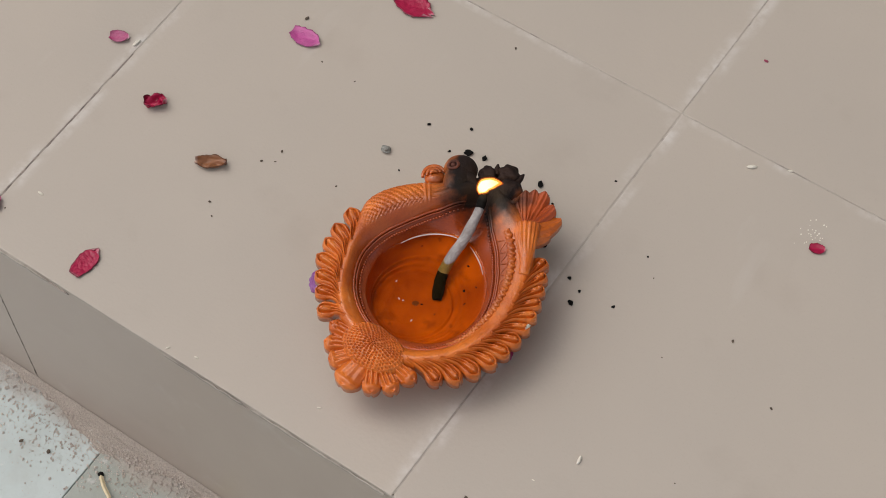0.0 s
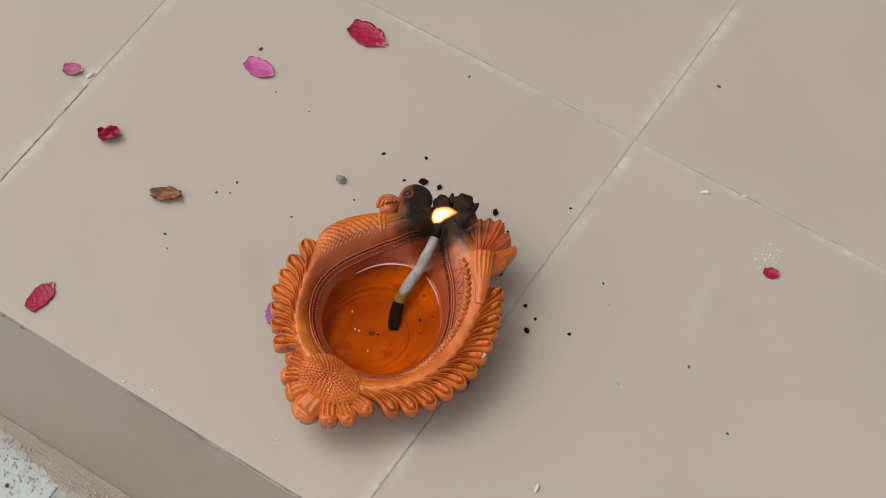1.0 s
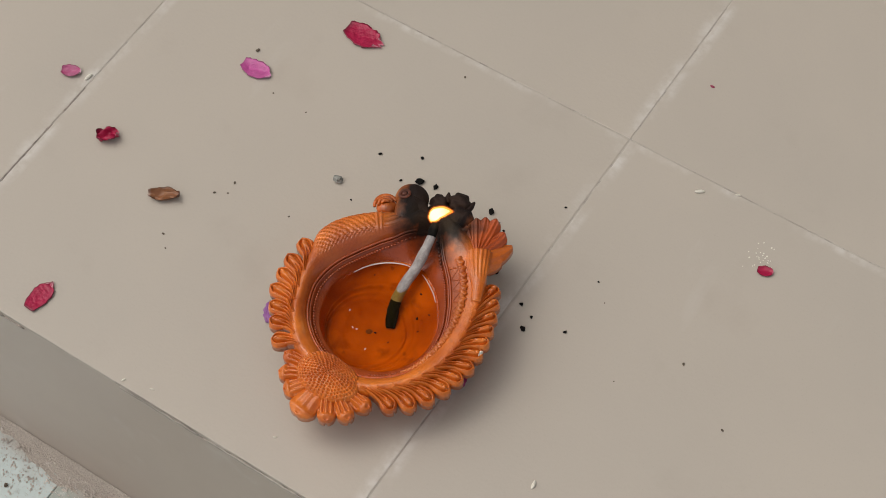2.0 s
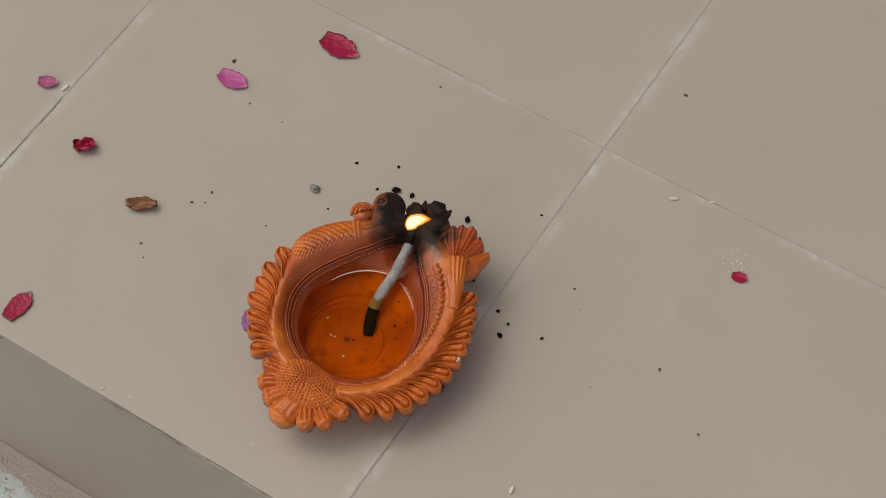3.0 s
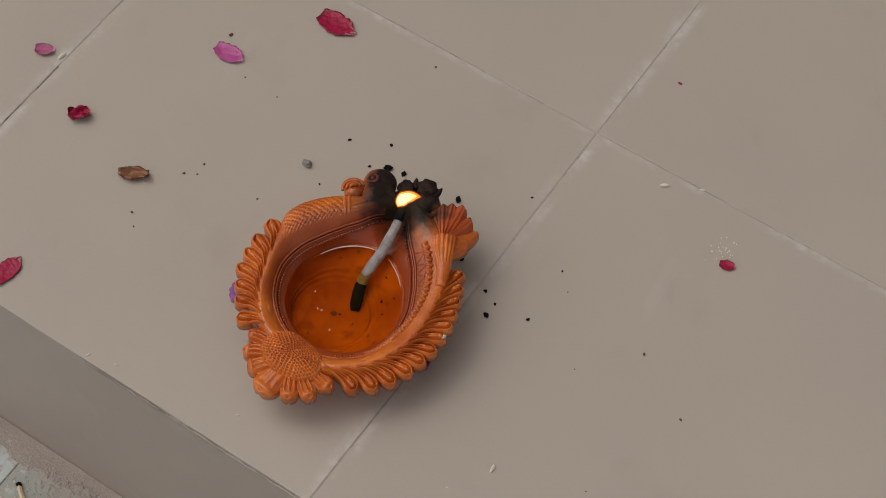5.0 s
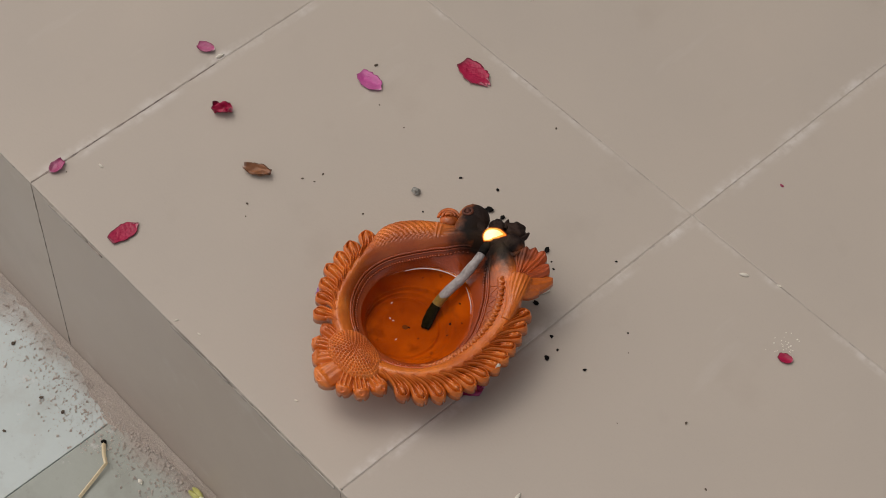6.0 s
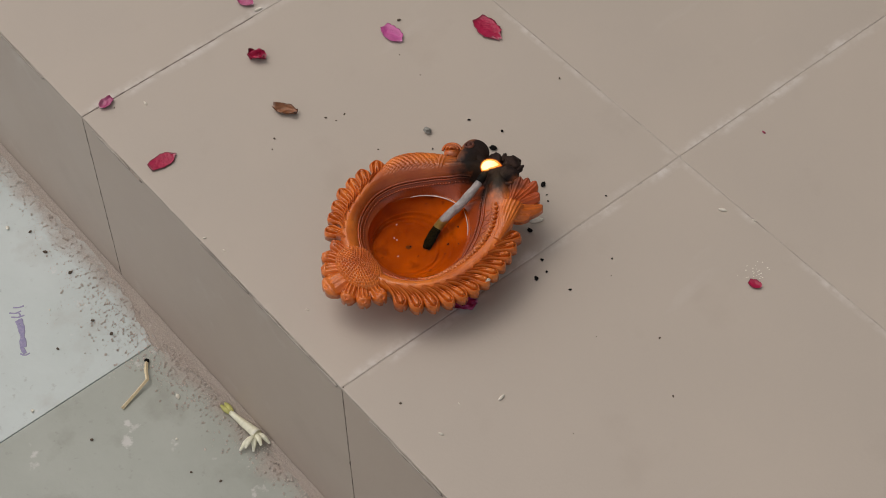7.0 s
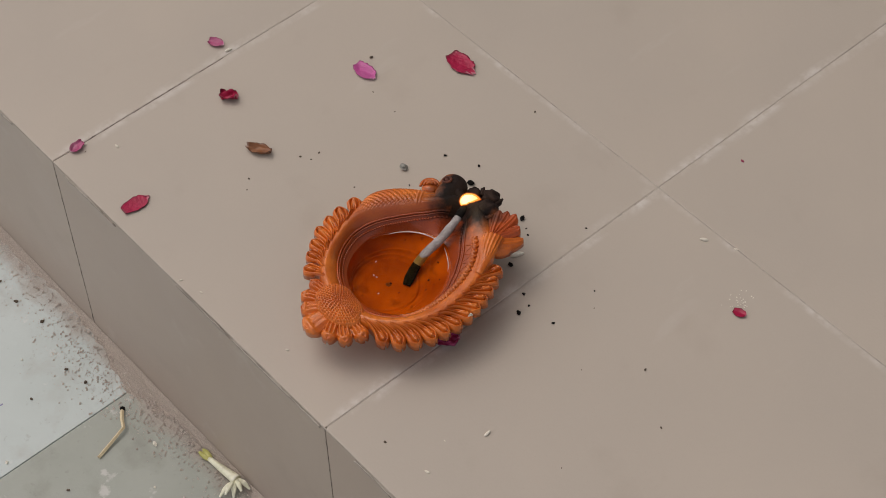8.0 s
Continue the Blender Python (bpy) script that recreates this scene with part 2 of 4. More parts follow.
def flame_material(name, hot, cool, strength, clear):
    """Burning gas, hot in its middle and cooler at its ends, see-through by the share clear."""
    m = bpy.data.materials.new(name)
    m.use_nodes = True
    nt = m.node_tree
    nt.nodes.remove(nt.nodes["Principled BSDF"])
    uv = nt.nodes.new("ShaderNodeUVMap")
    sep = nt.nodes.new("ShaderNodeSeparateXYZ")
    nt.links.new(uv.outputs[0], sep.inputs[0])
    ramp = nt.nodes.new("ShaderNodeValToRGB")
    ramp.color_ramp.elements[0].color = ramp.color_ramp.elements[1].color = (*cool, 1)
    for at in (0.3, 0.6):
        ramp.color_ramp.elements.new(at).color = (*hot, 1)
    nt.links.new(sep.outputs[0], ramp.inputs[0])
    e = nt.nodes.new("ShaderNodeEmission")
    e.inputs[1].default_value = strength
    nt.links.new(ramp.outputs[0], e.inputs[0])
    t = nt.nodes.new("ShaderNodeBsdfTransparent")
    mix = nt.nodes.new("ShaderNodeMixShader")
    mix.inputs[0].default_value = clear
    nt.links.new(e.outputs[0], mix.inputs[1])
    nt.links.new(t.outputs[0], mix.inputs[2])
    nt.links.new(mix.outputs[0], nt.nodes["Material Output"].inputs[0])
    return m


def grout_material():
    """Pale cement in the joints, dirty in stretches."""
    m, nt, b = material("grout", 0.9, spec=0.2)
    c = blend(nt, noise_mask(nt, 40, 0.3, 0.7, 5), (0.40, 0.36, 0.31), (0.53, 0.49, 0.43))
    c = blend(nt, calc(nt, "MULTIPLY", noise_mask(nt, 9, 0.54, 0.66, 3), 0.75), c, (0.22, 0.20, 0.18))
    c = blend(nt, calc(nt, "MULTIPLY", noise_mask(nt, 130, 0.55, 0.68, 4), 0.5), c, (0.24, 0.22, 0.2))
    trodden = calc(nt, "SUBTRACT", calc(nt, "MULTIPLY", edge_near(nt, 1, 0.0, 0.17), 2.2), noise_mask(nt, 45, 0.3, 0.8, 4))
    c = blend(nt, calc(nt, "MULTIPLY", trodden, 0.5), c, (0.22, 0.195, 0.165))
    nt.links.new(c, b.inputs["Base Color"])
    relief(nt, b, noise_mask(nt, 500, 0.3, 0.7, 4), 0.0005, 0.6)
    return m


TILE = tile_material()
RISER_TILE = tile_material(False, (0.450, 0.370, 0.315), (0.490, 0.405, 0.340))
GROUT = grout_material()
DARK_JOINT = plain_material("dirty_joint", (0.16, 0.14, 0.125), (0.50, 0.43, 0.37), 160, 0.95)
CONCRETE = plain_material("concrete", (0.28, 0.28, 0.26), (0.40, 0.39, 0.36), 6, 0.9, 0.001, 120)
PALE_SLAB = slab_material("pale_slab", (0.50, 0.57, 0.555), (0.42, 0.43, 0.40), (0.58, 0.65, 0.64))
GREY_SLAB = slab_material("grey_green_slab", (0.34, 0.37, 0.33), (0.24, 0.25, 0.21), (0.42, 0.45, 0.41))
SAND = sand_material()
GRAINS = plain_material("sand_grains", (0.42, 0.36, 0.315), (0.70, 0.64, 0.58), 60, 0.95)
WALL = plain_material("unseen_wall", (0.26, 0.24, 0.21), (0.32, 0.30, 0.26), 4, 0.85, 0.001, 60)
CLAY = clay_material("terracotta", (0.52, 0.104, 0.010), (0.76, 0.200, 0.026), 0.30, coat=0.6)
WET_CLAY = clay_material("oil_soaked_terracotta", (0.42, 0.060, 0.006), (0.60, 0.098, 0.009), 0.22, coat=0.7)
SUNK_CLAY = sunk_clay_material()
RED_CLAY = clay_material("reddened_terracotta", (0.36, 0.052, 0.009), (0.52, 0.096, 0.016), 0.34, coat=0.5)
EYE_CLAY = plain_material("burnt_red_clay", (0.07, 0.022, 0.014), (0.14, 0.045, 0.028), 300, 0.6)
OIL = oil_material()
FLAME_RIM = flame_material("flame_rim", (1.0, 0.20, 0.02), (1.0, 0.12, 0.01), 1.0, 0.80)
FLAME = flame_material("flame", (1.0, 0.52, 0.10), (1.0, 0.28, 0.03), 2.4, 0.55)
FLAME_CORE = flame_material("flame_core", (1.0, 0.93, 0.70), (1.0, 0.72, 0.30), 6.0, 0.05)
COTTON = plain_material("cotton", (0.25, 0.225, 0.21), (0.46, 0.43, 0.415), 160, 0.45, 0.0008, 600)
CHAR = plain_material("char", (0.003, 0.003, 0.003), (0.014, 0.013, 0.012), 300, 0.85, 0.0003, 300, spec=0.08)
CRIMSON = petal_material("crimson_petal", (0.38, 0.005, 0.050), (0.50, 0.020, 0.09), (0.05, 0.005, 0.012))
MAGENTA = petal_material("magenta_petal", (0.36, 0.015, 0.11), (0.60, 0.14, 0.30), (0.14, 0.01, 0.05), 0.5)
PINK = petal_material("pink_petal", (0.52, 0.07, 0.30), (0.68, 0.22, 0.44), (0.20, 0.03, 0.12), 0.5)
ROSE = petal_material("rose_petal", (0.48, 0.055, 0.14), (0.62, 0.17, 0.26), (0.24, 0.02, 0.06), 0.6)
STREAKED = petal_material("streaked_petal", (0.40, 0.025, 0.15), (0.82, 0.48, 0.60), (0.16, 0.01, 0.05), 0.6)
BROWN = petal_material("withered_petal", (0.26, 0.10, 0.04), (0.40, 0.19, 0.09), (0.06, 0.02, 0.012), 0.8)
VIOLET = petal_material("violet_petal", (0.30, 0.06, 0.36), (0.74, 0.55, 0.78), (0.16, 0.02, 0.18), 0.5)
IVORY = petal_material("ivory_blossom", (0.82, 0.83, 0.62), (0.90, 0.90, 0.78), (0.62, 0.60, 0.40), 0.3)
GREEN = petal_material("yellow_green_stem", (0.50, 0.50, 0.12), (0.60, 0.60, 0.26), (0.35, 0.36, 0.10), 0.4)
RICE = plain_material("rice", (0.66, 0.62, 0.52), (0.82, 0.79, 0.70), 500, 0.45)
STONE = plain_material("grey_stone", (0.20, 0.20, 0.18), (0.36, 0.36, 0.33), 500, 0.85)
WOOD = plain_material("match_wood", (0.62, 0.51, 0.31), (0.76, 0.66, 0.46), 300, 0.7)
DRY = plain_material("dry_bit", (0.07, 0.055, 0.04), (0.16, 0.12, 0.09), 400, 0.85)
SEDIMENT = plain_material("sediment", (0.09, 0.020, 0.005), (0.18, 0.040, 0.009), 300, 0.6)
# pale colour for the oil's painted edge glint and its bubbles
GLINT_BUBBLE = plain_material("pale_glint_bubble", (0.62, 0.52, 0.42), (0.78, 0.70, 0.60), 200, 0.3)
INK = plain_material("purple_ink", (0.24, 0.22, 0.38), (0.36, 0.34, 0.48), 400, 0.7)
POWDER = plain_material("white_powder", (0.70, 0.68, 0.58), (0.82, 0.80, 0.72), 300, 0.95)


# ---- mesh helpers ----
def finish(name, bm, mat, smooth=True):
    me = bpy.data.meshes.new(name)
    bm.normal_update()
    bm.to_mesh(me)
    bm.free()
    me.materials.append(mat)
    if smooth:
        me.polygons.foreach_set("use_smooth", [True] * len(me.polygons))
    return me


def part(name, bm, mat, parent, label="", smooth=True):
    ob = new(name, finish(name, bm, mat, smooth))
    ob.parent = parent
    return tagged(ob, label)


def closed_grid(bm, top, nu, nv, thick):
    """A sheet top(u, v) with a lower side thick(u, v) below it and walls round it, with UVs."""
    uv = bm.loops.layers.uv.verify()
    upper, lower = [], []
    for i in range(nu + 1):
        for j in range(nv + 1):
            p = Vector(top(i / nu, j / nv))
            upper.append(bm.verts.new(p))
            lower.append(bm.verts.new(p - Vector((0, 0, thick(i / nu, j / nv)))))
    at = lambda i, j: i * (nv + 1) + j

    def face(vs, cells):
        f = bm.faces.new(vs)
        for l, (i, j) in zip(f.loops, cells):
            l[uv].uv = (i / nu, j / nv)

    for i in range(nu):
        for j in range(nv):
            cells = [(i, j), (i + 1, j), (i + 1, j + 1), (i, j + 1)]
            face([upper[at(*c)] for c in cells], cells)
            face([lower[at(*c)] for c in reversed(cells)], cells[::-1])
    ring = [(i, 0) for i in range(nu)] + [(nu, j) for j in range(nv)] + [(i, nv) for i in range(nu, 0, -1)] + [(0, j) for j in range(nv, 0, -1)]
    for a, b in zip(ring, ring[1:] + ring[:1]):
        face([upper[at(*b)], upper[at(*a)], lower[at(*a)], lower[at(*b)]], [b, a, a, b])


def tube(bm, points, radii, sides=12, flat=1.0, wave=None):
    """A closed tube along points; wave(u, a) swells its radius."""
    uv = bm.loops.layers.uv.verify()
    n, rings = len(points), []
    for i, p in enumerate(points):
        p = Vector(p)
        d = (Vector(points[min(i + 1, n - 1)]) - Vector(points[max(i - 1, 0)])).normalized()
        side = d.cross(Vector((0, 0, 1)))
        side = side.normalized() if side.length > 1e-4 else Vector((1, 0, 0))
        up = side.cross(d)
        ring = []
        for k in range(sides):
            a = 2 * math.pi * k / sides
            r = radii[i] * (wave(i / (n - 1), a) if wave else 1)
            ring.append(bm.verts.new(p + side * math.cos(a) * r + up * math.sin(a) * r * flat))
        rings.append(ring)
    for i in range(n - 1):
        for k in range(sides):
            f = bm.faces.new([rings[i][k], rings[i][(k + 1) % sides], rings[i + 1][(k + 1) % sides], rings[i + 1][k]])
            for l, (a, b) in zip(f.loops, ((i, k), (i, k + 1), (i + 1, k + 1), (i + 1, k))):
                l[uv].uv = (a / (n - 1), b / sides)
    bm.faces.new(rings[0][::-1])
    bm.faces.new(rings[-1])
    bmesh.ops.recalc_face_normals(bm, faces=bm.faces)


def lump(bm, at, size, seed=0, rough=0.0, cuts=3, turn=0.0):
    """An uneven rounded lump."""
    made = bmesh.ops.create_icosphere(bm, subdivisions=cuts, radius=1)["verts"]
    c, s = math.cos(turn), math.sin(turn)
    for v in made:
        k = 1 + rough * noise.noise(v.co * 1.7 + Vector((seed * 7.3, seed * 1.9, 0)))
        x, y, z = v.co.x * size[0] * k, v.co.y * size[1] * k, v.co.z * size[2] * k
        v.co = Vector((at[0] + c * x - s * y, at[1] + s * x + c * y, at[2] + z))


def curve_points(ctrl, n):
    """A smooth line through control points."""
    out = []
    p = [Vector(c) for c in ctrl]
    p = [p[0] * 2 - p[1]] + p + [p[-1] * 2 - p[-2]]
    seg = len(ctrl) - 1
    for i in range(n + 1):
        s = min(i / n * seg, seg - 1e-6)
        k, t = int(s), s - int(s)
        a, b, c, d = p[k:k + 4]
        out.append(0.5 * ((2 * b) + (c - a) * t + (2 * a - 5 * b + 4 * c - d) * t * t + (3 * b - a - 3 * c + d) * t ** 3))
    return out


def spread(values, n):
    """Values, evenly spaced, drawn out to n + 1."""
    xs = np.linspace(0, len(values) - 1, n + 1)
    return list(np.interp(xs, range(len(values)), values))


def box_bm(x0, x1, y0, y1, z0, z1, bevel=0.0):
    bm = bmesh.new()
    bmesh.ops.create_cube(bm, size=1)
    for v in bm.verts:
        v.co = Vector(((x0 + x1) / 2 + v.co.x * (x1 - x0), (y0 + y1) / 2 + v.co.y * (y1 - y0), (z0 + z1) / 2 + v.co.z * (z1 - z0)))
    if bevel:
        bmesh.ops.bevel(bm, geom=bm.edges[:], offset=bevel, segments=2, affect="EDGES", profile=0.6)
    return bm


# ---- the step and the lower floor ----
STEP, TILE_W, TILE_D, GAP, THICK = 0.19, 0.30, 0.2945, 0.0009, 0.009
WIDE, DEEP = 9, 5

ground_bm = bmesh.new()
bmesh.ops.create_grid(ground_bm, x_segments=8, y_segments=8, size=400)
ground = new("ground", finish("ground", ground_bm, CONCRETE))
ground.location.z = -STEP - 0.012
tagged(ground, "grey concrete ground round the step", "ground", kind="structure")

core = new("step_core", finish("step_core", box_bm(-WIDE * TILE_W, (WIDE + 1) * TILE_W, 0.0025, DEEP * TILE_D, -STEP - 0.02, -0.0003), GROUT, False))
tagged(core, "mortar bed and grout of the tiled step", "step", kind="structure")

# unseen wall, added tall and dark so the oil mirrors no bright sky
wall = new("wall_sky_block", finish("wall_sky_block", box_bm(-WIDE * TILE_W, (WIDE + 1) * TILE_W, DEEP * TILE_D, DEEP * TILE_D + 0.2, -STEP - 0.02, 4.6), WALL, False))
tagged(wall, "unseen plain wall added behind the step to block the sky's reflection", "wall", kind="structure")

# ---- the oil lamp ----
LAMP_AT = pose(0.254, 0.107, 0.0, 0, 0, 7)
lamp = new("oil_lamp")
lamp.matrix_world = LAMP_AT
tagged(lamp, "ornate orange terracotta oil lamp with soot-blackened spout, on a tiled step", "oil lamp")


def away(a, b):
    return abs((a - b + math.pi) % (2 * math.pi) - math.pi)


def round_curve(knots, blur=5):
    """A smooth closed curve from (degrees, value) knots; returns a function of radians."""
    deg = [k[0] for k in knots]
    val = [k[1] for k in knots]
    raw = np.interp(np.arange(720) / 2, deg, val, period=360)
    kern = np.exp(-0.5 * (np.arange(-40, 41) / 2 / blur) ** 2)
    soft = np.convolve(np.concatenate([raw[-40:], raw, raw[:40]]), kern / kern.sum(), "valid")
    return lambda a: float(np.interp(math.degrees(a) % 360, np.arange(721) / 2, np.append(soft, soft[0])))


bead_r = round_curve(((0, .0332), (19, .0322), (39, .0332), (57, .0367), (69, .0403), (79, .0471), (91, .0590), (98, .0490), (111, .0407), (130, .0368), (145, .0362), (157, .0374),
                      (172, .0390), (183, .0402), (213, .0405), (240, .0402), (265, .0400), (290, .0390), (313, .0376), (326, .0358), (343, .0345)), 3)
crest_r = round_curve(((0, .0455), (13, .0466), (20, .0482), (32, .0502), (45, .0540), (60, .0560), (76, .0590), (91, .0655), (102, .0560), (112, .0482), (124, .0475), (138, .0488), (153, .0500),
                       (167, .0500), (186, .0483), (196, .0480), (206, .0491), (216, .0500), (230, .0510), (260, .0500), (285, .0496), (295, .0485), (311, .0474), (327, .0462), (342, .0460)), 4)
swell = round_curve(((0, .0042), (60, .0045), (96, .0050), (106, .0090), (114, .0125), (123, .0140), (145, .0145), (154, .0132), (161, .0090), (169, .0050), (180, .0042)), 2)


def crest_z(a, r):
    """The height of the rim: it rises towards the spout, and dips in its channel."""
    return 0.0375 + 0.065 * math.sin(a) * r - 0.0085 * math.exp(-(away(a, radians(91)) / 0.13) ** 2)


def loft(bm, ring_at, steps):
    """Closed rings of points, ring_at(a) giving the points of one cut."""
    cuts = [[bm.verts.new(p) for p in ring_at(2 * math.pi * k / steps)] for k in range(steps)]
    for k in range(steps):
        p, q = cuts[k], cuts[(k + 1) % steps]
        for i in range(len(p) - 1):
            bm.faces.new((p[i], p[i + 1], q[i + 1], q[i]))
    return cuts


FLOOR_AT, FLOOR_R, FLOOR_Z = Vector((-.0085, -.0095, 0)), .0222, .0118
WALL_STEPS = tuple(i / 30 for i in range(1, 31))
OIL_Z = 0.0236
oil_r = round_curve(((0, .0296), (20, .0288), (42, .0291), (66, .0313), (81, .0340), (96, .0349), (110, .0349), (132, .0347), (151, .0345), (173, .0360), (194, .0366), (204, .0370), (216, .0374), (260, .0368), (300, .0350), (330, .0322)), 4)


def basin_point(a, q):
    """A point of the bowl's side: q = 0 at the foot of the wall, 1 at the beaded line."""
    d = Vector((math.cos(a), math.sin(a), 0))
    foot, shore, top = FLOOR_AT + d * FLOOR_R, d * oil_r(a), d * bead_r(a)
    zb = crest_z(a, crest_r(a)) - .0098
    if q < 0.7:
        p = foot.lerp(shore, q / 0.7)
        p.z = FLOOR_Z + (OIL_Z - FLOOR_Z) * (0.35 * q / 0.7 + 0.65 * (q / 0.7) ** 2.2)
        p.z += .0009 * math.exp(-((q - 0.12) / 0.03) ** 2) + .0008 * math.exp(-((q - 0.27) / 0.03) ** 2)
    else:
        p = shore.lerp(top, (q - 0.7) / 0.3)
        p.z = OIL_Z + (zb - OIL_Z) * ((q - 0.7) / 0.3) ** 0.8
    return p


def basin_floor_ring(a):
    d = Vector((math.cos(a), math.sin(a), 0))
    wob = 1 + 0.012 * math.sin(3 * a + 1) + 0.006 * math.sin(7 * a)
    out = []
    for q, z in ((.02, 0), (.35, .0001), (.58, .0002), (.62, .0006), (.66, .0002), (.86, .0002), (.90, .0004), (.93, .0010), (.96, .0010), (.985, .0004)):
        p = FLOOR_AT + d * FLOOR_R * q * (wob if q > 0.3 else 1)
        p.z = FLOOR_Z + z
        out.append(p)
    return out + [basin_point(a, q * 0.7) for q in (0,) + WALL_STEPS]


def basin_wall_ring(a):
    d = Vector((math.cos(a), math.sin(a), 0))
    b, zb = bead_r(a), crest_z(a, crest_r(a)) - .0098
    out = [basin_point(a, 0.7 + 0.3 * q) for q in (0,) + WALL_STEPS[2::3]]
    return out + [d * (b + r) + Vector((0, 0, zb + z)) for r, z in ((.0006, .0003), (.0011, .0014), (.0017, .0022), (.0021, .0021), (.0024, .0024), (.0027, .0033), (.0031, .0035))]


bm = bmesh.new()
rings = loft(bm, basin_floor_ring, 320)
bm.faces.new([r[0] for r in rings])
bmesh.ops.recalc_face_normals(bm, faces=bm.faces)
part("basin_floor", bm, SUNK_CLAY, lamp, "ringed terracotta bottom of the basin under amber oil")
bm = bmesh.new()
loft(bm, basin_wall_ring, 320)
bmesh.ops.recalc_face_normals(bm, faces=bm.faces)
part("basin_wall", bm, WET_CLAY, lamp, "oil-soaked glossy dark red inner wall of the basin")


def smooth_step(x, lo, hi):
    t = max(0.0, min(1.0, (x - lo) / (hi - lo)))
    return t * t * (3 - 2 * t)


def rim_profile(a):
    """(radius, height) from the inner ridge over the crest and down to the foot."""
    b, c = bead_r(a), crest_r(a)
    z, o = crest_z(a, c), swell(a)
    start = b + .0031
    c = max(c, start + .004)
    out = []
    for q in np.linspace(0, 1, 36):
        out.append((start + (c - start) * q, z - .0063 * (1 - math.sin(q * math.pi / 2) ** 0.8)))
    drop = .0062 + 0.25 * (o - .0042)
    for t in np.linspace(3, 104, 44):
        out.append((c + o * math.sin(radians(t)), z - drop * (1 - math.cos(radians(t)))))
    deg = math.degrees(a) % 360
    done, run = [], 0.0
    for i, (r, h) in enumerate(out):
        if i:
            run += math.hypot(r - out[i - 1][0], h - out[i - 1][1])
        k = .00012 * noise.noise(Vector((math.cos(a) * 9, math.sin(a) * 9, i * 0.12)))
        if 100 < deg < 170:
            # pressed scales along the bird's neck, two collars, feather lines towards its head
            over = smooth_step(i, 20, 28) * smooth_step(deg, 122.5, 124) * (1 - smooth_step(deg, 158, 167))
            row = run / .00150
            cell = math.cos(math.pi * row) * math.cos((deg - 124) * math.pi / 1.75 + math.pi * 0.5 * math.floor(row))
            k += .00042 * over * cell
            k += .00060 * (math.exp(-((deg - 122.2) / 0.7) ** 2) + math.exp(-((deg - 119.6) / 0.7) ** 2)) * smooth_step(i, 14, 24)
            k += .00022 * math.sin(run / .00052) * (1 - smooth_step(deg, 116, 118.5)) * smooth_step(deg, 101, 106) * smooth_step(i, 14, 26)
        done.append((r + 0.5 * k, h + k))
    return done + [(c + o * 0.75, z - .0125), (c + .0005, z - .0180), (.0430, .0140), (.0385, .0060), (.0372, .0010), (.0355, 0.0), (.0004, 0.0)]


bm = bmesh.new()
loft(bm, lambda a: [(math.cos(a) * r, math.sin(a) * r, z) for r, z in rim_profile(a)], 1080)
bmesh.ops.recalc_face_normals(bm, faces=bm.faces)
part("rim", bm, CLAY, lamp, "smooth terracotta rim and foot, scaled like a bird's neck on one side")


def on_rim(a, out, drop):
    """A point beside the crest of the rim: out metres outside it and drop below it."""
    c = crest_r(a)
    return Vector((math.cos(a) * (c + out), math.sin(a) * (c + out), crest_z(a, c) - drop))


# beaded line and the ridge above it round the inner wall
bm = bmesh.new()
for k in range(150):
    a = 2 * math.pi * k / 150
    if away(a, radians(91)) < 0.12 or away(a, radians(262)) < 0.33:
        continue
    r, z = bead_r(a), crest_z(a, crest_r(a)) - .0094
    lump(bm, (math.cos(a) * (r - .0002), math.sin(a) * (r - .0002), z), (.00085, .00085, .00080), cuts=2)
tagged(part("bead_line", bm, WET_CLAY, lamp, "row of small clay beads inside the basin"), kind="stuff")
for dr, drop, width in ((.0018, .0073, .00060), (.0030, .0061, .00075)):
    pts = []
    for i in range(321):
        a = radians(91) + 2 * math.pi * (0.02 + 0.96 * i / 320)
        r = bead_r(a) + dr - .0001
        pts.append((math.cos(a) * r, math.sin(a) * r, crest_z(a, crest_r(a)) - drop))
    bm = bmesh.new()
    tube(bm, pts, [width] * 321, 8)
    part("ridge", bm, WET_CLAY, lamp)
# braided rope on the inner slope, opposite the scaled neck
rope_r = round_curve(((-60, .0390), (-46, .0396), (-26, .0385), (-12, .0383), (3, .0388), (16, .0400), (32, .0424), (46, .0448), (58, .0474), (80, .0520)), 3)
pts, wide = [], []
for i in range(260):
    a = radians(-52 + 112 * i / 259)
    r = rope_r(a)
    f = (r - bead_r(a) - .0031) / max(.004, crest_r(a) - bead_r(a) - .0031)
    z = crest_z(a, crest_r(a)) - .0063 * (1 - math.sin(max(0, min(1, f)) * math.pi / 2) ** 0.8)
    pts.append((math.cos(a) * r, math.sin(a) * r, z + .0007))
    wide.append(.0022 * min(1, i / 90 + 0.25))
bm = bmesh.new()
tube(bm, pts, wide, 24, 0.70, lambda u, a: 1 + 0.30 * math.sin(a * 2 + u * 150) * math.cos(a * 0.5) ** 2 - 0.22 * abs(math.sin(a - u * 105)) ** 4)
part("rope", bm, CLAY, lamp, "braided clay rope along the inner slope")
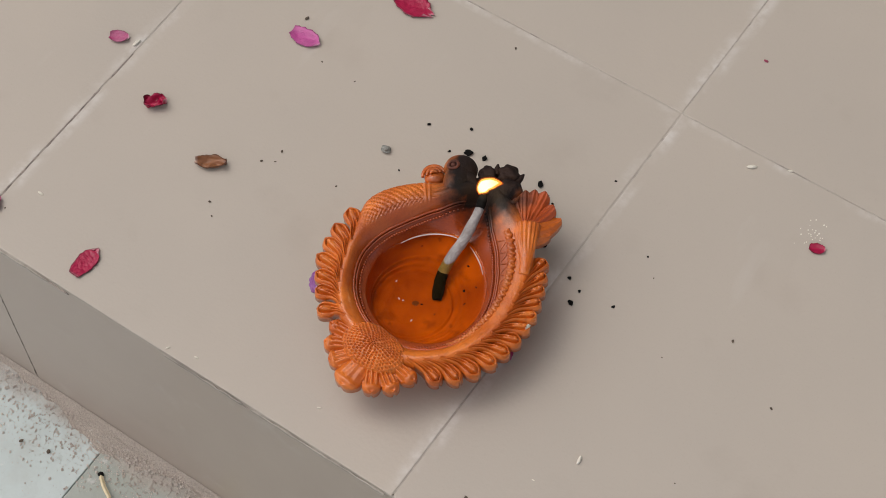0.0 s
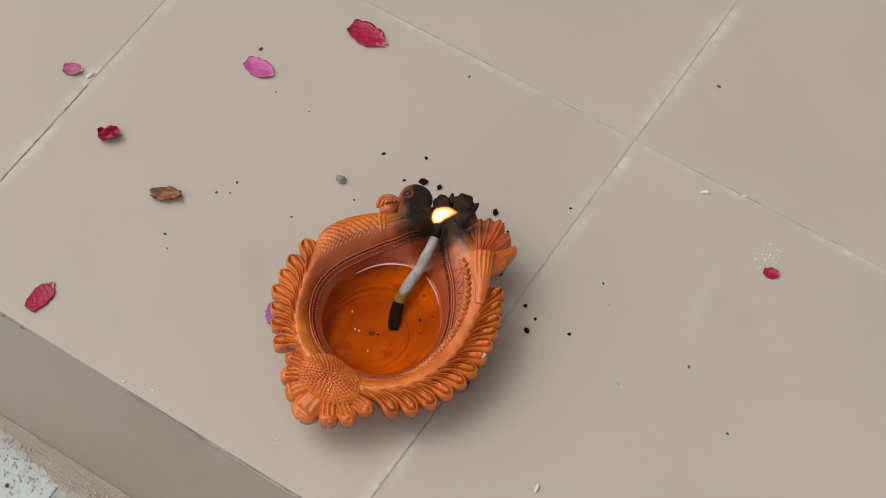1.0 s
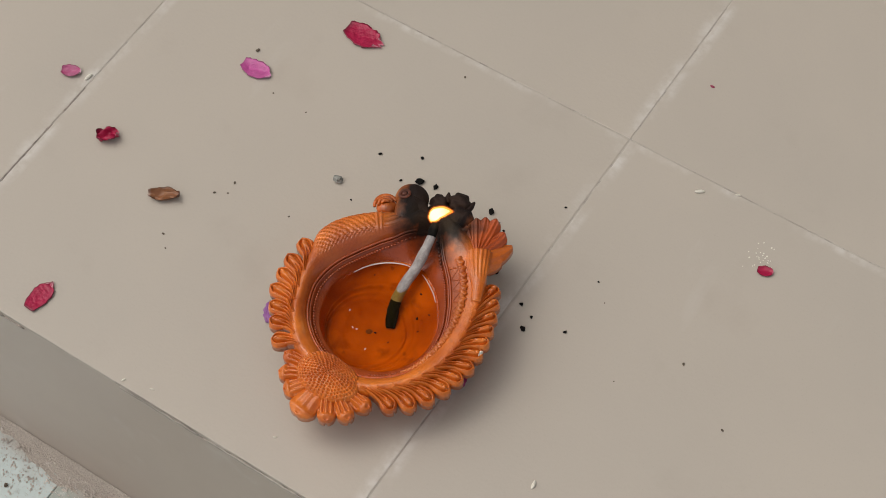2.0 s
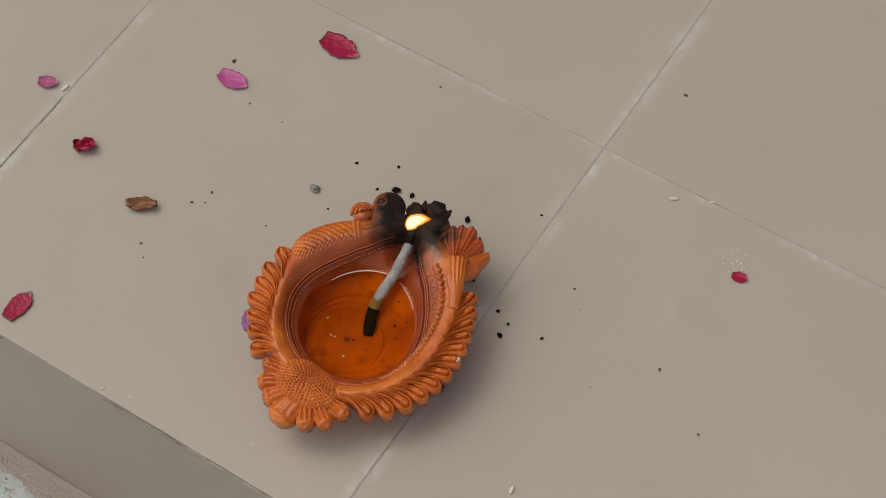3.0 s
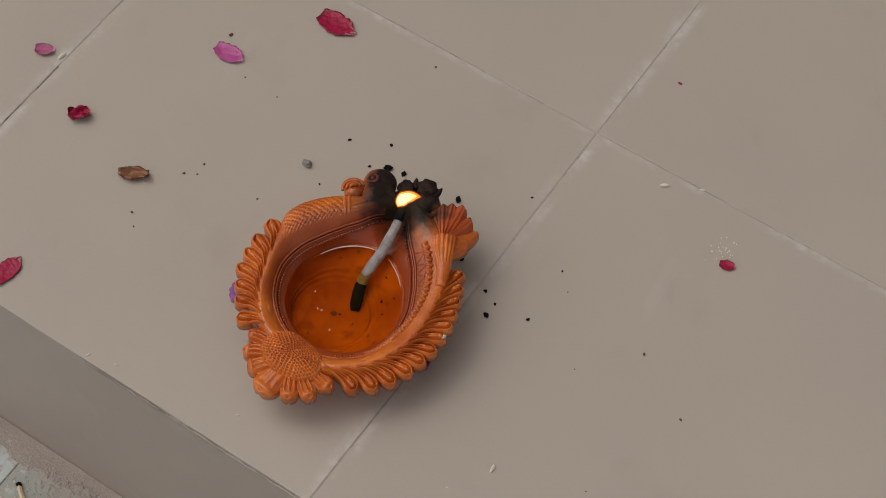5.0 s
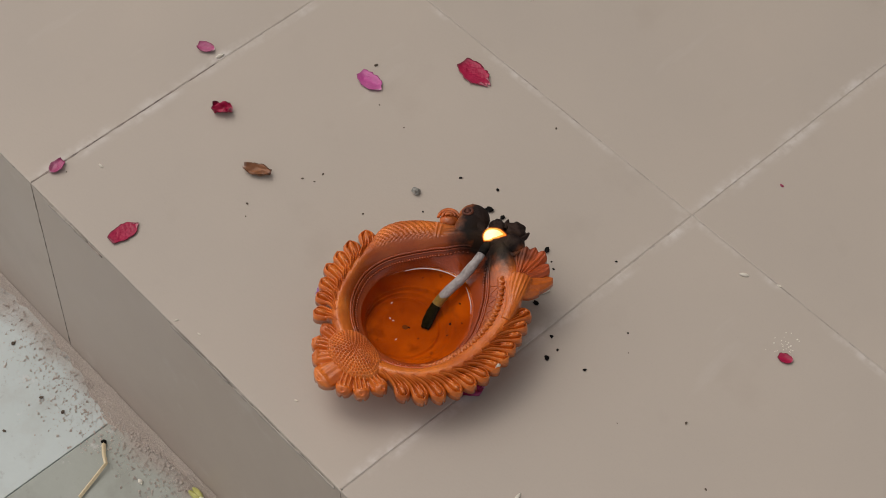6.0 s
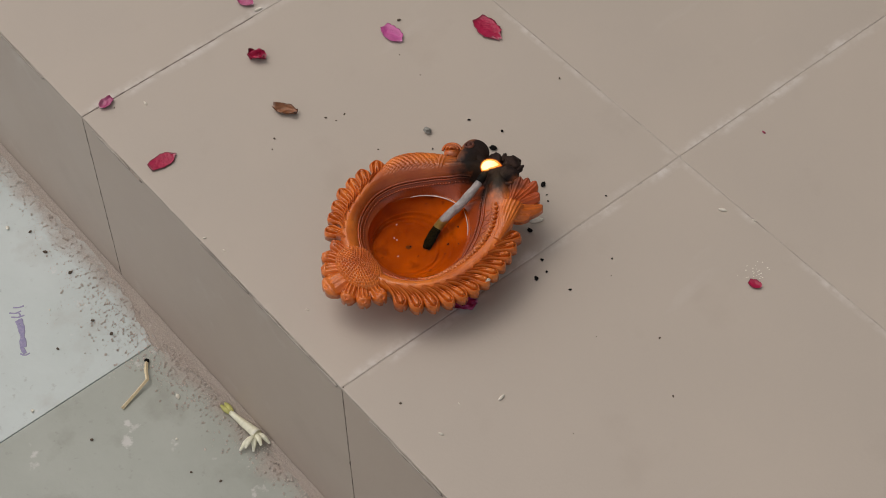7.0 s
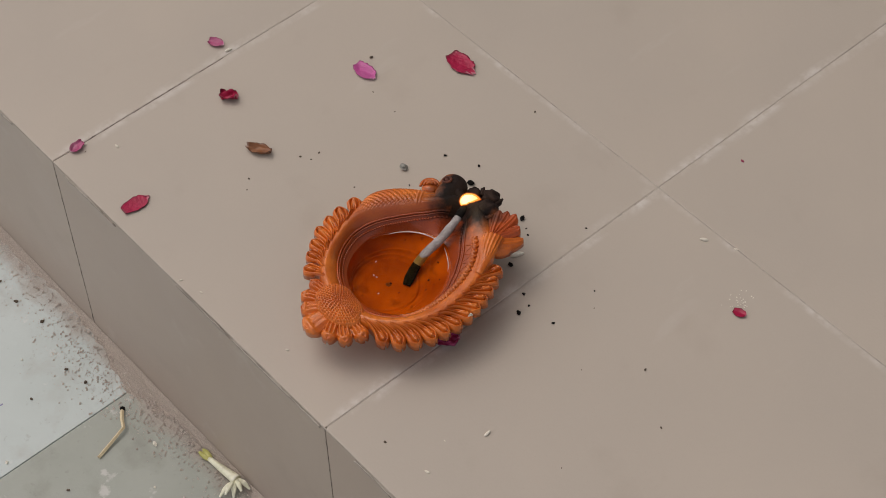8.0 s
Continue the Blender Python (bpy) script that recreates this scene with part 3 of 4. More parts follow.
# a wavy tendril between the rope and the beads
loop = []
for i in range(160):
    g = radians(-6 + 66 * i / 159)
    r0, r1 = bead_r(g) + .0040, rope_r(g) - .0022
    r = (r0 + r1) / 2 + max(.0002, (r1 - r0) * 0.5) * math.sin(i * 0.27)
    f = (r - bead_r(g) - .0031) / max(.004, crest_r(g) - bead_r(g) - .0031)
    loop.append((math.cos(g) * r, math.sin(g) * r, crest_z(g, crest_r(g)) - .0063 * (1 - math.sin(max(0, min(1, f)) * math.pi / 2) ** 0.8)))
bm = bmesh.new()
tube(bm, loop, [.00045] * 160, 6)
part("tendril", bm, CLAY, lamp, "thin wavy clay tendril on the inner slope")


def scroll_leaf(tip_deg, side, tip_r, droop, width, seed, sweep):
    """A curled leaf that leaves the rim nearer the medallion and sweeps towards the spout; side is the way round."""
    t = radians(tip_deg)
    tip = Vector((math.cos(t) * tip_r, math.sin(t) * tip_r, crest_z(t, crest_r(t)) - droop))
    back = radians(1) * side
    mid = on_rim(t - back * 0.30 * sweep, .0058, .0030 + droop * 0.25)
    line = curve_points([on_rim(t - back * sweep, .0012, .0012), on_rim(t - back * 0.62 * sweep, .0030, .0020), mid, mid.lerp(tip, 0.58) + Vector((0, 0, .0008)), tip], 40)

    def top(u, v):
        i = min(int(u * 40), 39)
        p = line[i].lerp(line[i + 1], u * 40 - i)
        d = (line[i + 1] - line[i]).normalized()
        across = Vector((-d.y, d.x, 0)).normalized()
        end = 1 if u < 0.72 else math.sqrt(max(0.015, 1 - ((u - 0.72) / 0.283) ** 2))
        w = width * (0.24 + 0.76 * smooth_step(u, 0.0, 0.78)) * end
        s = 2 * v - 1
        arch = 0.0028 * (1 - abs(s) ** 3.2) * (0.55 + 0.45 * u) - 0.0012 * max(0, (u - 0.75) / 0.25) ** 2
        hold = min(1, u * 6)
        bow = 0.44 * math.sqrt(max(0, 1 - ((u - 0.78) / 0.14) ** 2)) if u > 0.78 else 0.44
        cut = math.exp(-((abs(s) - bow) / 0.13) ** 2) * (1 - smooth_step(u, 0.90, 0.95))
        mid_cut = 0.8 * math.exp(-(s / 0.14) ** 2) * (1 - smooth_step(u, 0.48, 0.66))
        return p + across * s * w + Vector((0, 0, arch - 0.0031 * hold * max(cut, mid_cut)))

    bm = bmesh.new()
    closed_grid(bm, top, 46, 30, lambda u, v: 0.0090 - 0.0050 * u)
    bmesh.ops.recalc_face_normals(bm, faces=bm.faces)
    leaf = part("leaf", bm, CLAY, lamp)
    c = top(0.80, 0.5)
    bm = bmesh.new()
    lump(bm, (c.x, c.y, c.z - 0.0003), (.0014, .0011, .0008), seed, 0.25, 2, t)
    part("curl", bm, CLAY, leaf)


LEFT_TIPS = ((163, .0632, 18), (174, .0634, 19), (183, .0634, 19), (192.5, .0640, 18), (202, .0624, 16), (211, .0620, 14), (222, .0628, 11))
for k, (deg, r, sweep) in enumerate(LEFT_TIPS):
    scroll_leaf(deg, -1, r + .0024, .0066, .0051, k, sweep)
RIGHT_TIPS = ((301, .0598), (311, .0612), (321, .0612), (331, .0606), (340, .0600), (349, .0597), (358, .0592), (366, .0592), (374, .0592), (382, .0595), (390, .0602), (398, .0612))
for k, (deg, r) in enumerate(RIGHT_TIPS):
    scroll_leaf(deg, 1, r + .0010, .0085, .0048, 40 + k, 19)

# sunflower medallion opposite the spout, with broad petals
MED = Vector((-0.0083, -0.0515, 0.0326))


def med_height(x, y):
    """The medallion leans outwards."""
    return 0.06 * (y - MED.y)


def medallion():
    bm = bmesh.new()
    n_r, n_a = 72, 300
    rows = []
    for i in range(1, n_r + 1):
        q = i / n_r
        ring = []
        for k in range(n_a):
            a = 2 * math.pi * k / n_a
            dent = 1 - 0.10 * math.exp(-(away(a, radians(72)) / 0.45) ** 2) + 0.05 * math.exp(-(away(a, radians(215)) / 0.5) ** 2)
            x, y = math.cos(a) * 0.0186 * q * dent, math.sin(a) * 0.0130 * q * dent
            z = 0.0014 + 0.0042 * (1 - q ** 2.6) - 0.0020 * q ** 24
            if 0.03 < q < 0.98:
                row = q * 9.5 + 0.55 * noise.noise(Vector((x * 220, y * 220, 8)))
                n = int(row)
                turn = a * (5 * n + 5) + n * 1.9 + 2.6 * noise.noise(Vector((x * 260, y * 260, 2)))
                z -= 0.0014 * math.sin(math.pi * (row - n)) ** 1.5 * (0.5 + 0.5 * math.cos(turn)) ** 1.3
            px, py = MED.x + x - 0.06 * y, MED.y + y - 0.05 * x
            ring.append(bm.verts.new((px, py, MED.z + z + med_height(px, py))))
        rows.append(ring)
    rows.append([bm.verts.new((v.co.x, v.co.y, 0.022)) for v in rows[-1]])
    for p, q in zip(rows, rows[1:]):
        for k in range(n_a):
            bm.faces.new((p[k], p[(k + 1) % n_a], q[(k + 1) % n_a], q[k]))
    bm.faces.new(rows[0])
    bm.faces.new(rows[-1][::-1])
    bmesh.ops.recalc_face_normals(bm, faces=bm.faces)
    part("medallion", bm, CLAY, lamp, "domed seed head pitted with small dimples")


medallion()


# a broken leaf tip shows pale clay
bm = bmesh.new()
lump(bm, (.0588, -.0030, .0312), (.0018, .0010, .0014), 6, 0.35, 3, 1.2)
part("chipped_tip", bm, RICE, lamp, "pale chip in the rim where a leaf tip broke off")


def flower_petal(a, reach, width, ribbed):
    """A broad petal of the sunflower, in direction a from its middle."""
    d = Vector((math.cos(a), math.sin(a), 0))
    across = Vector((-d.y, d.x, 0))
    off = 0.0100 + 0.0050 * math.cos(a) ** 2
    start = MED + d * off

    def top(u, v):
        s = 2 * v - 1
        w = width * (0.74 + 0.26 * u) * (1 if u < 0.62 else math.sqrt(max(0.03, 1 - ((u - 0.62) / 0.385) ** 2)))
        ribs = 0.0011 * math.cos(s * 11) * (1 - smooth_step(u, 0.56, 0.74)) * ribbed
        p = start + d * (u * (reach - off)) + across * s * w
        z = -0.0026 - 0.0020 * u ** 1.6 + 0.0022 * (1 - abs(s) ** 2.6) + ribs + 0.0010 * math.exp(-((u - 0.80) / 0.12) ** 2)
        z -= 0.0012 * math.exp(-(((u - 0.90) / 0.05) ** 2 + (s / 0.3) ** 2))
        return Vector((p.x, p.y, p.z + z + med_height(p.x, p.y) * 0.5))

    bm = bmesh.new()
    closed_grid(bm, top, 34, 26, lambda u, v: 0.0090 - 0.0050 * u)
    bmesh.ops.recalc_face_normals(bm, faces=bm.faces)
    part("flower_petal", bm, CLAY, lamp)


for deg, reach, width, ribbed in ((172, .0300, .0048, 1), (195, .0280, .0054, 1), (219, .0252, .0060, 0.6), (256, .0268, .0086, 0.3), (294, .0254, .0056, 1), (321, .0272, .0052, 1), (347, .0288, .0050, 1)):
    flower_petal(radians(deg), reach, width, ribbed)


# heads and feathers at the spout
def bird():
    bm = bmesh.new()
    lump(bm, (-.0190, .0690, .0325), (.0096, .0086, .0086), 3, 0.02, 4, 0.3)
    head = part("bird_head", bm, CLAY, lamp, "rounded bird head black with soot")
    eye_at = Vector((-.0218, .0660, .0406))
    ring = [eye_at + Vector((math.cos(t) * .0028, math.sin(t) * .0026, -.0002 + .0011 * math.cos(t))) for t in np.linspace(0, 2 * math.pi, 33)]
    bm = bmesh.new()
    tube(bm, ring, [.0009] * 33, 8)
    part("eye_ring", bm, EYE_CLAY, head)
    bm = bmesh.new()
    lump(bm, eye_at, (.0015, .0015, .0010), 1, 0.05, 2)
    part("eye", bm, EYE_CLAY, head)
    bm = bmesh.new()
    tube(bm, curve_points([(-.0165, .0640, .0335), (-.0110, .0645, .0340), (-.0060, .0630, .0340)], 14), spread([.0062, .0048, .0014], 14), 14)
    part("beak", bm, CLAY, head)
    bm = bmesh.new()
    tube(bm, curve_points([(-.0155, .0510, .0360), (-.0170, .0580, .0350), (-.0180, .0650, .0330)], 16), spread([.0050, .0070, .0080], 16), 20)
    part("neck", bm, CLAY, head)
    bm = bmesh.new()
    lump(bm, (-.0296, .0580, .0318), (.0060, .0052, .0040), 2, 0.05, 3, 0.5)
    part("crest_base", bm, CLAY, head)
    for k, (r, w) in enumerate(((.0064, .0015), (.0040, .0013), (.0018, .0011))):
        c = Vector((-.0300, .0580, .0338))
        arc = [c + Vector((math.cos(radians(t)) * r, math.sin(radians(t)) * r, .0014 * k)) for t in range(50, 215, 6)]
        bm = bmesh.new()
        tube(bm, arc, [w * (0.6 + 0.4 * math.sin(math.pi * i / (len(arc) - 1))) for i in range(len(arc))], 12)
        part("crest", bm, CLAY, head)


bird()


def second_bird():
    """The other side of the spout: a burnt head, knobs, a ribbed cup and a fan of tail feathers."""
    bm = bmesh.new()
    lump(bm, (.0125, .0665, .0335), (.0078, .0082, .0068), 8, 0.22, 4)
    head = part("bird_head", bm, CLAY, lamp, "bird head burnt black")
    for at, size, seed in (((.0078, .0765, .0335), (.0068, .0060, .0062), 5), ((-.0035, .0728, .0325), (.0056, .0050, .0056), 7)):
        bm = bmesh.new()
        lump(bm, at, size, seed, 0.32, 4)
        part("spout_knob", bm, CLAY, head)
    bm = bmesh.new()
    lump(bm, (.0030, .0672, .0300), (.0120, .0075, .0068), 21, 0.14, 4)
    part("spout_lip", bm, CLAY, head)
    for k, (x, y, t, size) in enumerate(((.0000, .0770, 105, .0024), (.0145, .0770, 60, .0026))):
        bm = bmesh.new()
        tip = Vector((x + math.cos(radians(t)) * size * 0.9, y + math.sin(radians(t)) * size * 0.9, .0375 + .0006 * k))
        tube(bm, curve_points([(x - math.cos(radians(t)) * size, y - math.sin(radians(t)) * size, .0345), (x, y, .0362), tip], 10), spread([size * 0.9, size * 0.7, size * 0.2], 10), 9)
        part("crown_point", bm, CLAY, head)
    bm = bmesh.new()
    tube(bm, curve_points([(.0100, .0510, .0350), (.0115, .0555, .0375), (.0150, .0580, .0385), (.0190, .0600, .0385), (.0205, .0665, .0375)], 40), spread([.0009, .0014, .0015, .0015, .0010], 40), 10)
    part("ruffle", bm, CLAY, head)
    bm = bmesh.new()
    lump(bm, (.0180, .0530, .0345), (.0085, .0080, .0052), 12, 0.10, 4, 0.6)
    part("cheek", bm, CLAY, head)
    bm = bmesh.new()
    tube(bm, curve_points([(.0445, .0210, .0385), (.0415, .0300, .0390), (.0365, .0400, .0390), (.0320, .0500, .0385)], 40), spread([.0026, .0036, .0058, .0072], 40), 72, 0.62, lambda u, a: 1 + 0.09 * smooth_step(u, 0.35, 0.7) * math.sin(a * 16))
    cup = part("feather_cup", bm, CLAY, lamp, "ribbed cup of clay below the tail feathers")
    root = Vector((.0325, .0470, .0385))
    fan = ((131, .0215, -.001, RED_CLAY), (116, .0240, .001, RED_CLAY), (104, .0250, .001, RED_CLAY), (91, .0258, .001, RED_CLAY), (70, .0215, .0, RED_CLAY), (50, .0215, -.004, CLAY), (22, .0140, -.004, CLAY))
    for deg, reach, lift, mat in fan:
        t = radians(deg)
        d = Vector((math.cos(t), math.sin(t), 0))
        across = Vector((-d.y, d.x, 0))

        def top(u, v, d=d, across=across, reach=reach, lift=lift):
            s = 2 * v - 1
            if lift < -.002:
                w = .0070 * math.sin(math.pi * (0.12 + 0.85 * u) ** 0.75) ** 0.8 + .0004
            else:
                w = (.0024 + .0018 * math.sin(min(1, u * 1.15) * math.pi * 0.62)) * (1 if u < 0.86 else math.sqrt(max(0.10, 1 - ((u - 0.86) / 0.15) ** 2)))
            return root + d * reach * u + across * s * w + Vector((0, 0, .0024 * (1 - s * s) + lift * u - .0030 * u ** 1.6 + .0022 * u ** 4 + .0006 * math.cos(s * 11) * (1 - 0.6 * u)))

        bm = bmesh.new()
        closed_grid(bm, top, 22, 22, lambda u, v: 0.0070 - 0.003 * u)
        bmesh.ops.recalc_face_normals(bm, faces=bm.faces)
        part("tail_feather", bm, mat, cup)


second_bird()

# ---- oil, wick and flame ----
def oil_point(a, share):
    """A point of the oil's level: share 1 where it meets the bowl's side."""
    return FLOOR_AT.lerp(Vector((math.cos(a) * oil_r(a), math.sin(a) * oil_r(a), 0)), share) + Vector((0, 0, OIL_Z))


bm = bmesh.new()
rings = loft(bm, lambda a: [oil_point(a, q) + Vector((0, 0, dz)) for q, dz in ((.02, 0), (.5, 0), (.9, 0), (.955, .00003), (.975, .00010), (.988, .00025), (1.004, .0005))], 160)
bm.faces.new([r[0] for r in rings])
bmesh.ops.recalc_face_normals(bm, faces=bm.faces)
oil = new("lamp_oil", finish("lamp_oil", bm, OIL))
oil.matrix_world = LAMP_AT
oil.visible_shadow = False
tagged(oil, "clear amber oil half filling the terracotta lamp", "oil")
for k, (x, y, r) in enumerate(((-.0006, -.0127, .0007), (.0085, -.0150, .0005), (.0160, .0050, .0008), (.0210, .0100, .0006), (.0200, -.0020, .0006), (-.0180, .0200, .0005), (.0110, .0200, .0007))):
    bm = bmesh.new()
    lump(bm, (x, y, OIL_Z), (r * 1.4, r * 0.8, .0002), k, 0.6, 1, k)
    part("floating_speck", bm, CHAR, oil, "dark soot speck floating on the oil")
bm = bmesh.new()
lump(bm, (-.0076, -.0079, .0116), (.0030, .0025, .0003), 4, 0.2, 3)
part("sunken_stain", bm, SEDIMENT, oil, "brown sediment patch under the oil")
for k, (x, y) in enumerate(((-.0200, -.0060), (-.0135, -.0150), (-.0110, -.0150), (-.0010, -.0240))):
    bm = bmesh.new()
    lump(bm, (x, y, OIL_Z), (.0004, .0007, .0003), k, 0.3, 2, k)
    part("bubble", bm, GLINT_BUBBLE, oil, "tiny pale bubble on the oil")

# sky reflection in the oil's raised edge, put in as pale strips
for first, last, thick in ((93, 150, .00045), (42, 79, .00026)):
    pts = []
    for i in range(41):
        pts.append(oil_point(radians(first + (last - first) * i / 40), 0.965) + Vector((0, 0, .0003)))
    bm = bmesh.new()
    tube(bm, pts, [thick * math.sin(math.pi * (0.06 + 0.88 * i / 40)) ** 0.5 for i in range(41)], 8, 0.6)
    part("oil_edge_glint", bm, GLINT_BUBBLE, oil, "thin pale strip painted as the sky's glint along the edge of the oil")

wick = new("wick")
wick.matrix_world = LAMP_AT
tagged(wick, "rolled white cotton wick lying in the oil, charred at its end", "wick")
w_line = curve_points([(.0040, .0495, .0392), (.0036, .0410, .0345), (.0026, .0310, .0295), (.0000, .0213, .0240), (-.0016, .0130, .0180)], 48)
bm = bmesh.new()
tube(bm, w_line, spread([.0022, .0026, .0028, .0030, .0031, .0030, .0031, .0031], 48), 24, 0.9, lambda u, a: 1 + 0.025 * math.sin(a * 2 + u * 20) + 0.09 * noise.noise(Vector((u * 7, math.cos(a), math.sin(a)))))
part("cotton_roll", bm, COTTON, wick, "twisted white cotton roll")
bm = bmesh.new()
tube(bm, curve_points([(-.0015, .0135, .0180), (-.0008, .0085, .0160), (.0010, .0020, .0140), (.0022, -.0015, .0130)], 20), spread([.0031, .0034, .0033, .0024], 20), 18, 0.85, lambda u, a: 1 + 0.10 * noise.noise(Vector((u * 5, a * 1.5, 5))))
part("charred_end", bm, CHAR, wick, "blackened wet end of the wick")
bm = bmesh.new()
tube(bm, curve_points([(.0040, .0480, .0388), (.0032, .0530, .0402), (.0022, .0565, .0405)], 14), spread([.0027, .0026, .0016], 14), 14, 1.0, lambda u, a: 1 + 0.12 * noise.noise(Vector((u * 5, a * 1.5, 1))))
part("burning_tip", bm, CHAR, wick, "burnt black tip under the flame")

flame_line = curve_points([(.0000, .0550, .0405), (.0004, .0568, .0438), (.0030, .0592, .0464), (.0070, .0612, .0480), (.0112, .0626, .0486)], 26)


def flame_shell(name, first, last, fat, mat, parent, label):
    """One layer of the flame, along a stretch of its line."""
    bm = bmesh.new()
    line = flame_line[first:last]
    radii = [r * fat for r in spread([.0008, .0026, .0036, .0040, .0038, .0031, .0020, .0004], len(line) - 1)]
    tube(bm, line, radii, 18, 0.75, lambda u, a: 1 + 0.40 * noise.noise(Vector((u * 3.4 + 1.3, math.cos(a) * 0.9, math.sin(a) * 0.9))))
    ob = part(name, bm, mat, parent, label)
    ob.visible_shadow = False
    return ob


flame = flame_shell("flame", 0, 27, 1.12, FLAME_RIM, wick, "small yellow flame blown sideways")
flame_shell("flame_mantle", 1, 26, 0.97, FLAME, flame, "orange mantle of the flame")
flame_shell("flame_body", 1, 25, 0.86, FLAME, flame, "yellow body of the flame")
flame_shell("flame_core", 2, 23, 0.74, FLAME_CORE, flame, "white-hot middle of the flame")


# ---- petals, leaves and crumbs on the step ----
def petal(name, at, turn, length, width, mat, label, cup=0.12, notch=0.0, seed=0, base=0.0, crumple=0.0, blunt_end=0.3, category="petal", group="fallen petals"):
    """A thin curved petal lying at (x, y), its length along turn degrees."""
    rnd = random.Random(seed)
    cup *= 0.7
    o = Vector((rnd.uniform(0, 50), rnd.uniform(0, 50), 0))
    blunt = rnd.uniform(0.8, 1.1)

    def top(u, v):
        s = 2 * v - 1
        oval = math.sin(math.pi * min(1, (0.07 + 0.86 * u) ** blunt)) ** 0.62
        cut = (0.58 + 0.42 * min(1, u * 2.6)) * math.sqrt(max(0.03, 1 - max(0, (u - 0.5) / 0.51) ** 2))
        w = width / 2 * (oval + (cut - oval) * blunt_end)
        x = (u - 0.5) * length * (1 - notch * abs(s) ** 2 * (u > 0.5) * (u - 0.5) * 2)
        x -= notch * length * 0.3 * math.exp(-(s / 0.22) ** 2) * max(0, u - 0.6) * 2.5
        wob = noise.noise(Vector((u * 3, s * 2, 0)) + o)
        edge = noise.noise(Vector((u * 9, s * 9, 3)) + o) + 0.6 * noise.noise(Vector((u * 23, s * 5, 6)) + o)
        z = cup * width * (s * s) + cup * length * 0.35 * (2 * u - 1) ** 2 + crumple * width * wob + 0.03 * width * edge
        y = s * w * (1 - cup * 0.25 * s * s) * (1 + 0.17 * edge) + crumple * width * 0.5 * noise.noise(Vector((u * 4, s * 3, 9)) + o)
        return Vector((x, y, z))

    bm = bmesh.new()
    closed_grid(bm, top, 18, 12, lambda u, v: 0.0004)
    bmesh.ops.recalc_face_normals(bm, faces=bm.faces)
    low = min(v.co.z for v in bm.verts)
    for v in bm.verts:
        v.co.z -= low
    ob = new(name, finish(name, bm, mat))
    ob.matrix_world = pose(at[0], at[1], base + 0.0001, 0, 0, turn)
    return tagged(ob, label, category, group)


petal("petal", (.0715, .0215), 88, .0225, .0120, CRIMSON, "deep crimson rose petal with a torn end, on beige tile", 0.08, 0.35, 1, blunt_end=1.0)
petal("petal", (.1240, .2725), -2, .0290, .0165, CRIMSON, "large crimson rose petal with dark ragged edge, on beige tile", 0.10, 0.5, 2, blunt_end=0.1)
petal("petal", (.0818, .2165), 0, .0215, .0128, PINK, "bright pink rose petal, on beige tile", 0.14, 0.25, 3, blunt_end=0.7)
petal("petal", (.0358, .1285), 40, .0140, .0110, CRIMSON, "crumpled dark crimson rose petal, on beige tile", 0.25, 0.3, 4, crumple=0.38, blunt_end=0.0)
petal("withered_petal", (.0900, .1128), 212, .0185, .0098, BROWN, "withered curled brown petal, on beige tile", 0.42, 0.0, 5, crumple=0.22, blunt_end=0.0)
petal("petal", (.4115, .2565), 18, .0095, .0070, CRIMSON, "small crimson petal scrap beside white powder", 0.2, 0.1, 6)
petal("petal", (.0015, .0205), 280, .0120, .0085, STREAKED, "small curled magenta petal with a pale streak, on a tile joint", 0.3, 0.0, 7, crumple=0.12, blunt_end=0.5)
petal("petal", (-.0142, .1545), 25, .0125, .0090, STREAKED, "small pink petal beside a tile joint", 0.28, 0.1, 8)
petal("petal", (.1893, .0838), 120, .0150, .0100, VIOLET, "violet-pink petal tucked under the lamp", 0.1, 0.1, 9)
petal("petal", (.3010, .1020), 60, .0170, .0110, MAGENTA, "dark magenta petal half under the lamp", 0.2, 0.2, 10, crumple=0.3)
petal("withered_petal", (-.1885, .1305), 40, .0200, .0095, BROWN, "reddish-brown withered petal, on beige tile", 0.18, 0.1, 11)
petal("petal", (-.0808, .2070), 75, .0165, .0165, ROSE, "faded rose-pink square petal, on beige tile", 0.12, 0.2, 12)
petal("petal", (.0055, .3035), 8, .0215, .0105, ROSE, "narrow rose-red petal, on beige tile", 0.2, 0.1, 13)
petal("dry_leaf", (-.0905, .1595), 70, .0120, .0045, DRY, "small dry dark leaf scrap, on beige tile", 0.2, 0, 14, category="leaf", group="dry scraps")
petal("dry_leaf", (.0375, .2880), 10, .0110, .0036, DRY, "thin dry dark leaf scrap, on beige tile", 0.2, 0, 15, category="leaf", group="dry scraps")
petal("dry_leaf", (-.0680, .2925), 20, .0130, .0040, DRY, "curled dry leaf scrap, on beige tile", 0.2, 0, 16, category="leaf", group="dry scraps")
petal("petal", (-.0920, .2558), 120, .0140, .0070, MAGENTA, "shrivelled dark pink petal beside a white blossom", 0.3, 0, 17, crumple=0.4)
petal("petal", (-.0790, .2725), 60, .0120, .0060, ROSE, "shrivelled rose petal beside a white blossom", 0.3, 0, 18, crumple=0.4)
petal("dry_leaf", (-.0980, .2628), 160, .0110, .0050, DRY, "dry brown scrap beside a white blossom", 0.3, 0, 19, crumple=0.3, category="leaf", group="dry scraps")


